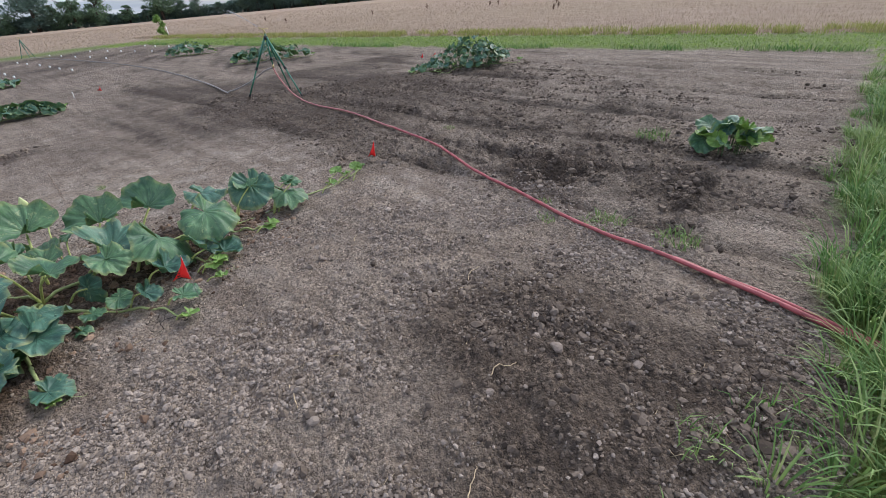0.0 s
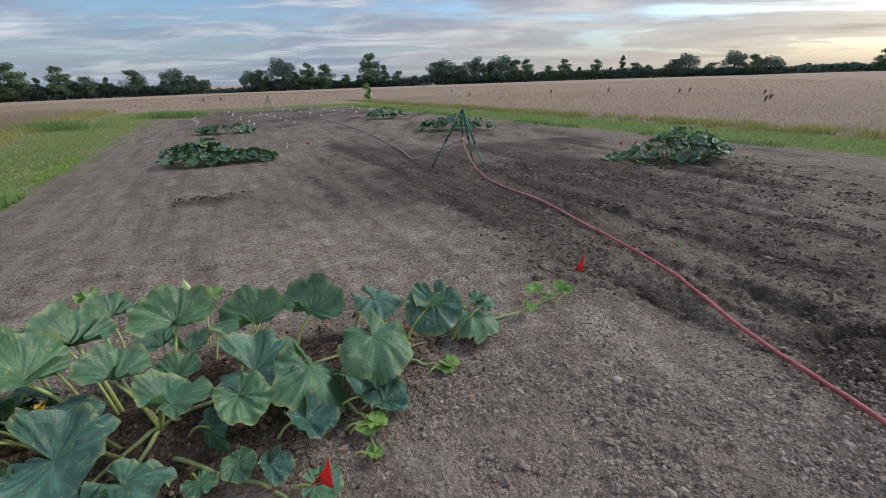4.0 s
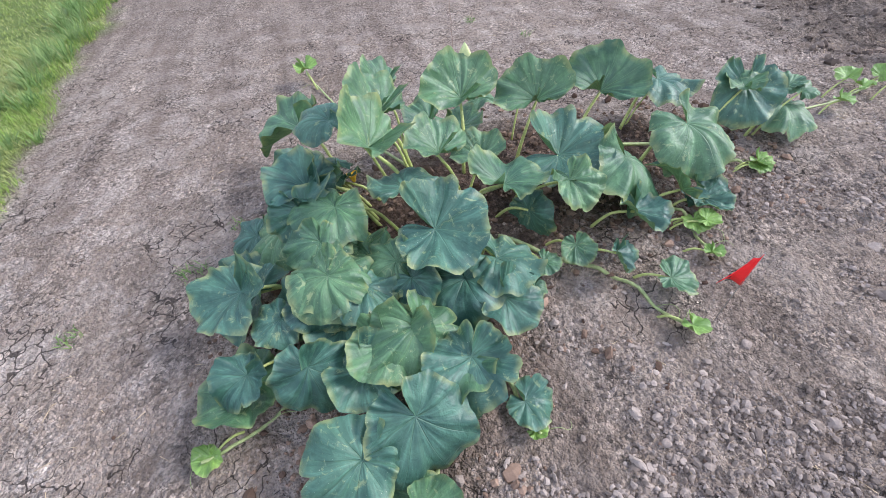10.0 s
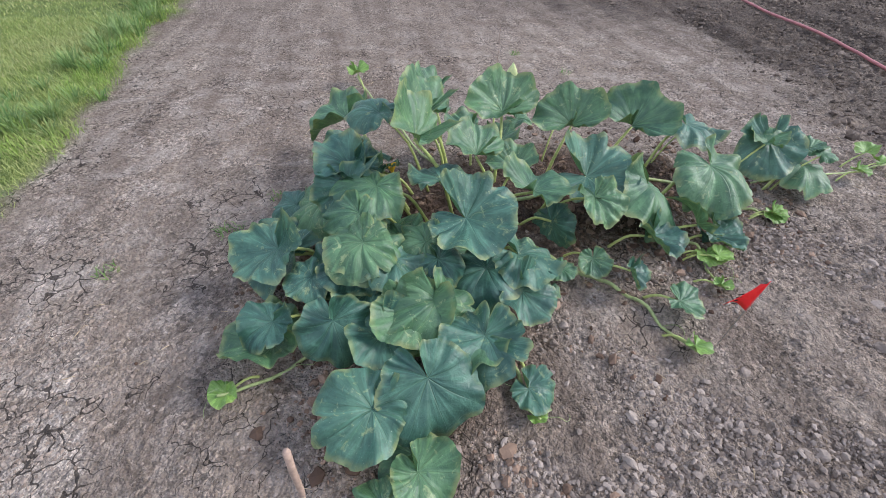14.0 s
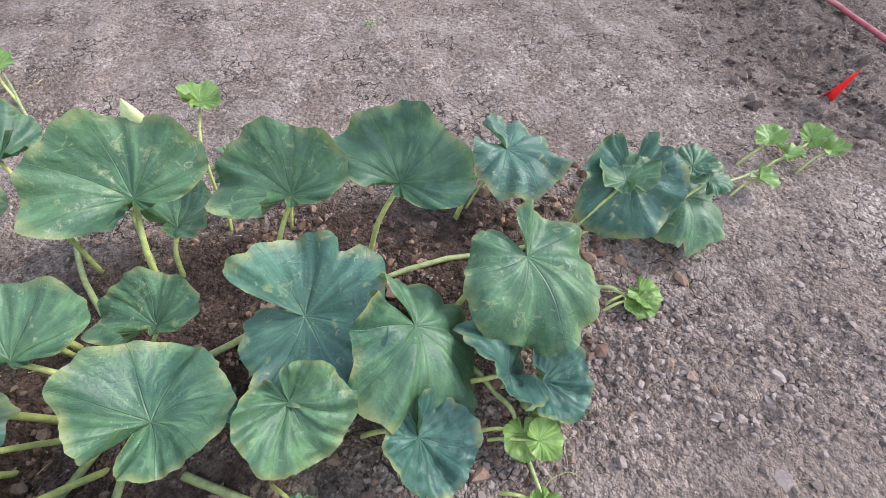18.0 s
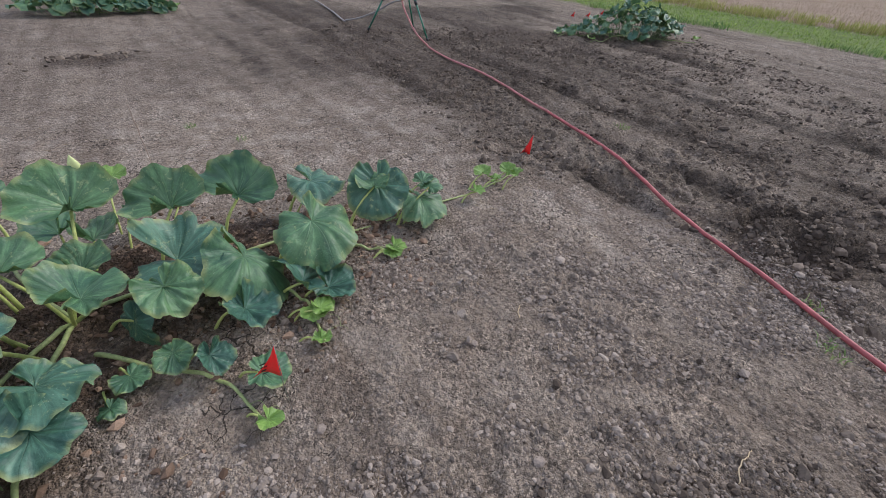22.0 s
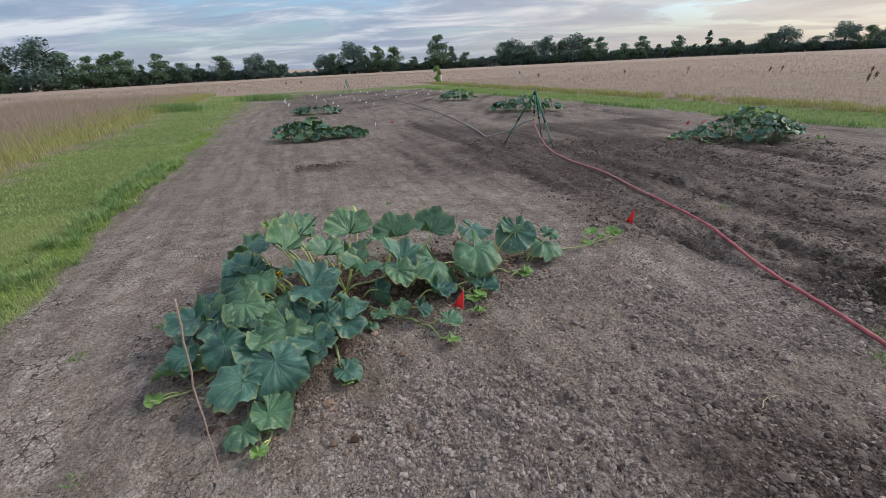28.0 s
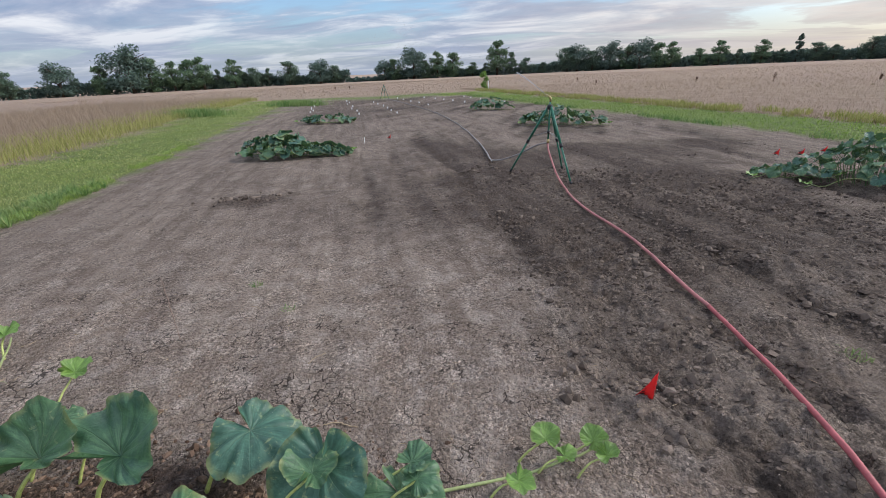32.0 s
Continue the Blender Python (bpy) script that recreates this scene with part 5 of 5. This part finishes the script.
# ---- watering ----
def sprinkler(x, y, tall, reach, turns, label, jet=True):
    """A tripod sprinkler: three telescopic legs, brace bars, a riser and an impact head."""
    z0 = level_at(x, y)
    ob = thing("tripod_sprinkler", (x, y, z0), label, "sprinkler", "tripod sprinklers")
    for a in turns:
        c, s = math.cos(radians(a)), math.sin(radians(a))
        rr = reach if abs(reach) else 0.8
        foot, top, mid = Vector((rr * c, rr * s, 0)), Vector((0.03 * c, 0.03 * s, tall - 0.09)), None
        mid = top.lerp(foot, 0.52)
        leg = part("leg", tube([top, mid], 0.02, 8), GREEN_PAINT, ob)
        part("lower_leg", tube([top.lerp(foot, 0.5), foot], 0.0155, 8), GREEN_PAINT, leg)
        part("clamp", tube([top.lerp(foot, 0.485), top.lerp(foot, 0.535)], 0.027, 8), BLACK, leg)
        part("foot", tube([top.lerp(foot, 0.965), top.lerp(foot, 1.005)], [0.017, 0.024], 8), BLACK, leg)
        part("brace", tube([Vector((0, 0, tall * 0.6)), top.lerp(foot, 0.44)], 0.007, 6), WIRE, leg)
    part("riser", tube([(0, 0, tall * 0.47), (0, 0, tall)], 0.014, 8), GREEN_PAINT, ob)
    part("hub", tube([(0, 0, tall - 0.13), (0, 0, tall - 0.07), (0, 0, tall - 0.05)], [0.045, 0.045, 0.025], 10), BLACK, ob)
    part("collar", tube([(0, 0, tall * 0.58), (0, 0, tall * 0.62)], 0.03, 10), BLACK, ob)
    part("inlet", tube([(0, 0, tall * 0.5), (0.0, 0, tall * 0.45)], [0.022, 0.026], 8), BRASS, ob)
    head = part("sprinkler_head", tube([(0, 0, tall - 0.01), (0, 0, tall + 0.05), (-0.03, 0.01, tall + 0.075), (-0.1, 0.03, tall + 0.11)], [0.018, 0.017, 0.014, 0.009], 8), BRASS, ob)
    part("hammer_arm", tube([(0.08, -0.02, tall + 0.07), (0, 0, tall + 0.085), (-0.09, 0.03, tall + 0.075)], [0.01, 0.006, 0.008], 6), BRASS, head)
    if jet:
        pts = [(-0.1 - 0.5 * u, 0.03 + 0.18 * u, tall + 0.11 + 0.42 * u - 0.08 * u * u) for u in np.linspace(0, 1, 12)]
        part("water_jet", tube(pts, np.linspace(0.005, 0.012, 12), 6), WATER, head, "thin white jet of water")
        r = np.random.default_rng(3)
        u = r.random(1600) ** 0.7
        q = np.stack([-0.1 - 3.4 * u, 0.03 + 1.2 * u, tall + 0.11 + 2.0 * u - 1.1 * u * u], -1) + r.normal(0, 1, (1600, 3)) * (0.02 + 0.2 * u[:, None])
        v = (q[:, None] + r.normal(0, 0.006, (1600, 3, 3))).reshape(-1, 3)
        part("spray", mesh_of("spray", v, np.arange(len(v)).reshape(-1, 3), WATER), WATER, head, "drifting water drops")
    return ob


sprinkler(2.53, 9.35, 1.23, 0.7, (-51, 70, 160), "green tripod impact sprinkler standing on dark wet soil")
sprinkler(-11.1, 32.3, 1.0, 0.36, (-60, 60, 180), "distant dark tripod sprinkler at the back of the plot", False)


def hose(name, points, radius, mat, label, n=120):
    flat = smooth_line(points, n)
    rise = np.max([height(flat[:, 0] + a, flat[:, 1] + b) for a in (-0.05, 0, 0.05) for b in (-0.05, 0, 0.05)], 0)
    rise = np.convolve(np.pad(rise, 4, "edge"), np.ones(9) / 9, "valid")
    pts = [(p[0] + 0.012 * math.sin(p[1] * 3.1), p[1], h + radius * 1.25 if p[2] < 0.03 else p[2] + 0.02) for p, h in zip(flat, rise)]
    bm = tube(pts, radius, 10)
    ob = part(name, bm, mat, None)
    return tagged(ob, label, "hose")


hose("garden_hose", [(5.62, -1.6, 0), (5.42, -0.9, 0), (5.28, -0.34, 0), (5.14, 0.21, 0), (4.93, 0.93, 0), (4.8, 1.4, 0), (4.66, 2.2, 0), (4.53, 2.85, 0), (4.36, 3.93, 0), (4.12, 5.15, 0)], 0.0158, HOSE_RED, "dusty red rubber garden hose lying on the soil")
hose("garden_hose", [(4.12, 5.15, 0), (3.74, 6.26, 0), (3.45, 6.9, 0), (3.12, 7.7, 0), (2.95, 8.2, 0.02), (2.75, 8.75, 0.12), (2.58, 9.2, 0.4), (2.53, 9.35, 0.56)], 0.0158, HOSE_PALE, "faded red hose rising to the tripod sprinkler")
hose("garden_hose", [(2.53, 9.36, 0.55), (2.35, 9.45, 0.5), (2.0, 9.6, 0.3), (1.6, 9.9, 0.13), (1.25, 10.7, 0), (0.9, 11.8, 0), (-0.23, 14.7, 0), (-1.7, 17.9, 0), (-4.0, 22.0, 0), (-8.0, 28.0, 0), (-11.0, 32.2, 0)], 0.0158, HOSE_GREY, "grey hose running on to the second sprinkler")
hose("garden_hose", [(5.38, -0.55, 0), (5.24, -0.05, 0), (5.12, 0.38, 0), (5.03, 0.62, 0)], 0.0152, HOSE_RED, "second red hose end beside the first", 40)


# ---- sticks and straws ----
def stick(name, points, r0, r1, mat, label, group=""):
    pts = smooth_line(points, 14)
    pts = pts + np.stack([0.003 * np.sin(np.arange(14) * 1.7), 0.003 * np.cos(np.arange(14) * 2.3), 0 * np.arange(14)], -1)
    pts[0] = points[0]
    ob = part(name, tube(pts, np.linspace(r0, r1, 14), 6), mat, None)
    return tagged(ob, label, "stick", group)


z0 = level_at(0.81, 0.15)
stick("dry_stem", [(0.81, 0.15, z0 - 0.02), (0.812, 0.16, 0.25), (0.8, 0.18, 0.55), (0.81, 0.2, 0.8), (0.815, 0.22, 1.02)], 0.003, 0.005, TWIG, "thin dry brown plant stem standing upright in soil")
stick("dry_stem", [(0.35, 3.75, level_at(0.35, 3.75) - 0.02), (0.34, 3.76, 0.25), (0.33, 3.77, 0.5)], 0.003, 0.002, TWIG, "thin dry stalk standing behind the squash")
for k, (sx, sy, ln, turn) in enumerate(((1.45, 3.75, 0.16, 70), (1.85, 3.3, 0.2, 20), (2.4, 0.35, 0.2, 100), (0.2, -0.2, 0.18, 60), (2.95, 1.9, 0.14, 75), (2.1, -0.1, 0.16, 140), (3.35, 0.1, 0.18, 20), (3.0, -0.45, 0.2, 60), (1.2, -0.2, 0.15, 110), (3.6, 1.0, 0.2, 45))):
    c, s = math.cos(radians(turn)), math.sin(radians(turn))
    pts = [(sx + c * ln * u, sy + s * ln * u + 0.02 * math.sin(5 * u), level_at(sx + c * ln * u, sy + s * ln * u) + 0.008) for u in (0, 0.35, 0.7, 1)]
    stick("straw", pts, 0.003, 0.002, STRAW, "dry pale straw lying on the soil", "straws on the soil")
x, y = chosen(900, -1.4, 5.2, -1.0, 4.6, "bed", 1.0)
a = rng.uniform(0, 2 * np.pi, len(x))
n = len(x)
zz = height(x, y) + 0.004
ln = rng.uniform(0.02, 0.07, n)
ex, ey = x + ln * np.cos(a), y + ln * np.sin(a)
nx, ny = -np.sin(a) * 0.0016, np.cos(a) * 0.0016
ez = height(ex, ey) + 0.006
verts = np.stack([np.stack([x - nx, y - ny, zz], -1), np.stack([x + nx, y + ny, zz], -1), np.stack([ex, ey, ez], -1), np.stack([(x + ex) / 2, (y + ey) / 2, (zz + ez) / 2 + 0.004], -1)], 1).reshape(-1, 3)
faces = (np.array([[0, 1, 3], [1, 2, 3], [2, 0, 3]])[None] + 4 * np.arange(n)[:, None, None]).reshape(-1, 3)
tagged(new("straw_bits", mesh_of("straw_bits", verts, faces, STRAW)), "short straw bits strewn over dry soil", "straw", kind="stuff")


# ---- trees ----
def crown_mesh(seed, mat, tall, wide, narrow=0.0, count=34, each=160, leaf=0.25):
    """Clumps of small leaves with gaps between them."""
    r = np.random.default_rng(seed)
    v = []
    for k in range(count):
        u = r.uniform(0.0, 1.0)
        girth = wide * (math.sin(math.pi * (0.12 + 0.83 * u)) ** 0.7) * (1 - narrow * u)
        a, d = r.uniform(0, 6.28), math.sqrt(r.random()) * 0.75
        c = np.array([girth * d * math.cos(a), girth * d * math.sin(a), tall * (0.08 + 0.84 * u)])
        size = wide * r.uniform(0.2, 0.4) * (1 - 0.5 * narrow * u)
        q = r.normal(0, 1, (each, 3))
        q = q / np.linalg.norm(q, axis=1)[:, None] * (r.random((each, 1)) ** 0.35) * size * np.array([1, 1, 0.8])
        p = c + q
        t = r.normal(0, 1, (each, 3, 3)) * leaf * 0.55
        v.append(p[:, None] + t)
    v = np.concatenate(v).reshape(-1, 3)
    return mesh_of("crown", v, np.arange(len(v)).reshape(-1, 3), mat)


def make_tree(seed, tall, wide, mat, label, narrow=0.0, bare=0.12, category="tree"):
    r = np.random.default_rng(seed)
    ob = thing("tree", (0, 0, 0), label, category, "trees on the skyline")
    trunk = part("trunk", tube([(0, 0, -0.5), (0.05, 0.02, tall * 0.3), (0.1, 0, tall * 0.6), (0.05, 0, tall * 0.9)], [0.28, 0.22, 0.13, 0.04], 8), BARK, ob)
    for k in range(6):
        a, h = r.uniform(0, 6.28), tall * r.uniform(0.25, 0.65)
        out = wide * r.uniform(0.5, 0.85)
        part("limb", tube([(0.06, 0, h), (out * 0.5 * math.cos(a), out * 0.5 * math.sin(a), h + 0.12 * tall), (out * math.cos(a), out * math.sin(a), h + 0.2 * tall)], [0.1, 0.07, 0.03], 6), BARK, trunk)
    part("crown", crown_mesh(seed, mat, tall, wide, narrow), mat, ob)
    return ob


KINDS = [(8.0, 3.4, 0, "dark broad-crowned tree on the far field edge", 0.0), (8.5, 2.8, 1, "dark rounded tree in the far hedge line", 0.15), (7.5, 3.9, 2, "wide dark tree on the far field edge", 0.0),
         (9.0, 2.4, 0, "tall narrow tree above the far hedge line", 0.35), (8.0, 3.2, 1, "uneven leafy tree on the far field edge", 0.1), (10.0, 2.2, 2, "pointed sparse tree standing above the hedge", 0.72)]
MASTERS = [make_tree(500 + k, tall, wide, FOLIAGE[m], label, narrow) for k, (tall, wide, m, label, narrow) in enumerate(KINDS)]
used = set()


def plant_tree(kind, x, y, tall, spin):
    h = 0.9 * tall / (KINDS[kind][0] * 0.98)
    w = 1.15 * max(h, 0.75)
    m = pose(x, y, 0.0115 * x - 0.5, 0, 0, spin) @ Matrix.Diagonal((w, w, h, 1))
    if kind in used:
        copy_thing(MASTERS[kind], m)
    else:
        used.add(kind)
        MASTERS[kind].matrix_basis = m


# x along the skyline and height; the row lies on a circle about the plot
LEFT_ROW = [(-176, 9.8), (-169, 12.2), (-162.4, 10.8), (-156.8, 11.8), (-153, 10.6), (-148, 11.8), (-144, 10), (-141, 10.4), (-137, 8.4), (-132.6, 9.4), (-129.4, 7.8), (-126.9, 7.6), (-122.6, 9.4), (-116, 9.4), (-105.5, 7), (-100.6, 7.2)]
MID_ROW = [(-81, 6), (-77, 7.6), (-69.3, 9.2), (-64.5, 6.6), (-59.5, 9.2), (-53, 8.9), (-44.5, 5), (-39, 7), (-34, 11.9), (-28, 12), (-22, 6.5), (-15, 5.8), (-5, 9.6), (-1, 7.5), (5, 7.8), (11.6, 7.8), (18, 7.8), (23, 8), (29, 8.2), (34, 8)]
RIGHT_ROW = [(43.4, 5.6), (49.3, 7.4), (55.2, 7), (61.7, 6.8), (67, 6.2), (75.6, 6), (80, 6.6), (88, 6.7), (92, 6.2), (99.8, 4.9), (105.8, 6.2), (110.9, 6.2), (114.9, 4.4), (137.5, 6.2), (141, 4.9), (146, 4.5)]
for k, (tx, tall) in enumerate(LEFT_ROW + MID_ROW + RIGHT_ROW):
    plant_tree((k * 7 + k // 3) % 5, tx, math.sqrt(202.0**2 - tx**2), tall, 37 * k)
plant_tree(5, 71.3, 189.9, 10.2, 10)


def scrub(name, x0, x1, count, low, high, label, radius=204.0):
    """Low bushes in the hedge line, as one mass."""
    r = np.random.default_rng(int(abs(x0) * 3 + count))
    tx = r.uniform(x0, x1, count)
    ty = np.sqrt(radius**2 - tx**2) + r.uniform(-2, 2, count)
    top = (low + (high - low) * grain(tx, 0 * tx + 3, 7.0)) * r.random(count) ** 0.7
    p = np.stack([tx, ty, top + 0.0115 * tx - 0.5], -1)
    v = (p[:, None] + r.normal(0, 0.42, (count, 3, 3))).reshape(-1, 3)
    tagged(new(name, mesh_of(name, v, np.arange(len(v)).reshape(-1, 3), FOLIAGE[2])), label, "hedge", kind="stuff")


scrub("far_hedge", -180, -96, 16000, 2.5, 6.0, "dark scrub under the far trees")
scrub("far_hedge", -96, -80, 1200, 0.8, 1.6, "low distant scrub on the skyline")
scrub("far_hedge", -81, 82, 24000, 1.8, 5.2, "dark scrub filling the far tree line")
scrub("far_hedge", 82, 118, 5000, 1.4, 4.0, "dark scrub under the far trees")
scrub("far_hedge", 118, 190, 9000, 1.0, 2.8, "low distant tree line", 207.0)


# a staked sapling at the back of the plot
def sapling(x, y):
    z0 = level_at(x, y)
    ob = thing("sapling", (x, y, z0), "small yellow-green staked sapling at the plot's end", "tree")
    part("trunk", tube([(0, 0, -0.05), (0.02, 0, 0.7), (0, 0, 1.3)], [0.025, 0.02, 0.01], 6), BARK, ob)
    part("stake", tube([(0.4, 0, -0.05), (0.4, 0, 0.75)], 0.035, 6), FLAG_WHITE, ob, "white stake")
    part("crown", crown_mesh(900, LEAF_YOUNG, 1.6, 0.55, 0.1, 14, 50, 0.12), LEAF_YOUNG, ob)


sapling(-5.9, 43.0)


# dead weed stalks standing in the hay
def dead_weed(x, y, tall, k):
    z0 = level_at(x, y)
    ob = thing("dead_weed", (x, y, z0), "dark dead weed stalk standing above the hay", "weed", "dead weeds in the hay")
    part("stem", tube([(0, 0, 0), (0.03, 0, tall * 0.6), (0.05, 0.02, tall)], [0.02, 0.015, 0.01], 6), DEAD, ob)
    r = np.random.default_rng(k)
    q = r.normal(0, 1, (90, 3)) * np.array([0.09, 0.09, 0.2]) * tall + np.array([0.04, 0, tall * 0.75])
    v = (q[:, None] + r.normal(0, 0.035, (90, 3, 3))).reshape(-1, 3)
    tagged(part("seed_head", mesh_of("seed_head", v, np.arange(270).reshape(-1, 3), DEAD), DEAD, ob), kind="stuff")


for k, (wx, wy, wt) in enumerate(((17.9, 46.0, 1.5), (-9.0, 60.0, 1.1), (13.0, 50.0, 1.0), (24.0, 44.0, 1.0), (25.2, 44.5, 1.1), (23.0, 30.0, 0.9), (21.0, 27.5, 0.9), (4.0, 48.0, 1.0), (2.0, 60.0, 1.0), (33.0, 30.0, 1.1), (-27.0, 52.0, 0.9), (-25.5, 53.0, 0.9), (28.0, 38.0, 0.9))):
    dead_weed(wx, wy, 0.4 * wt, k)
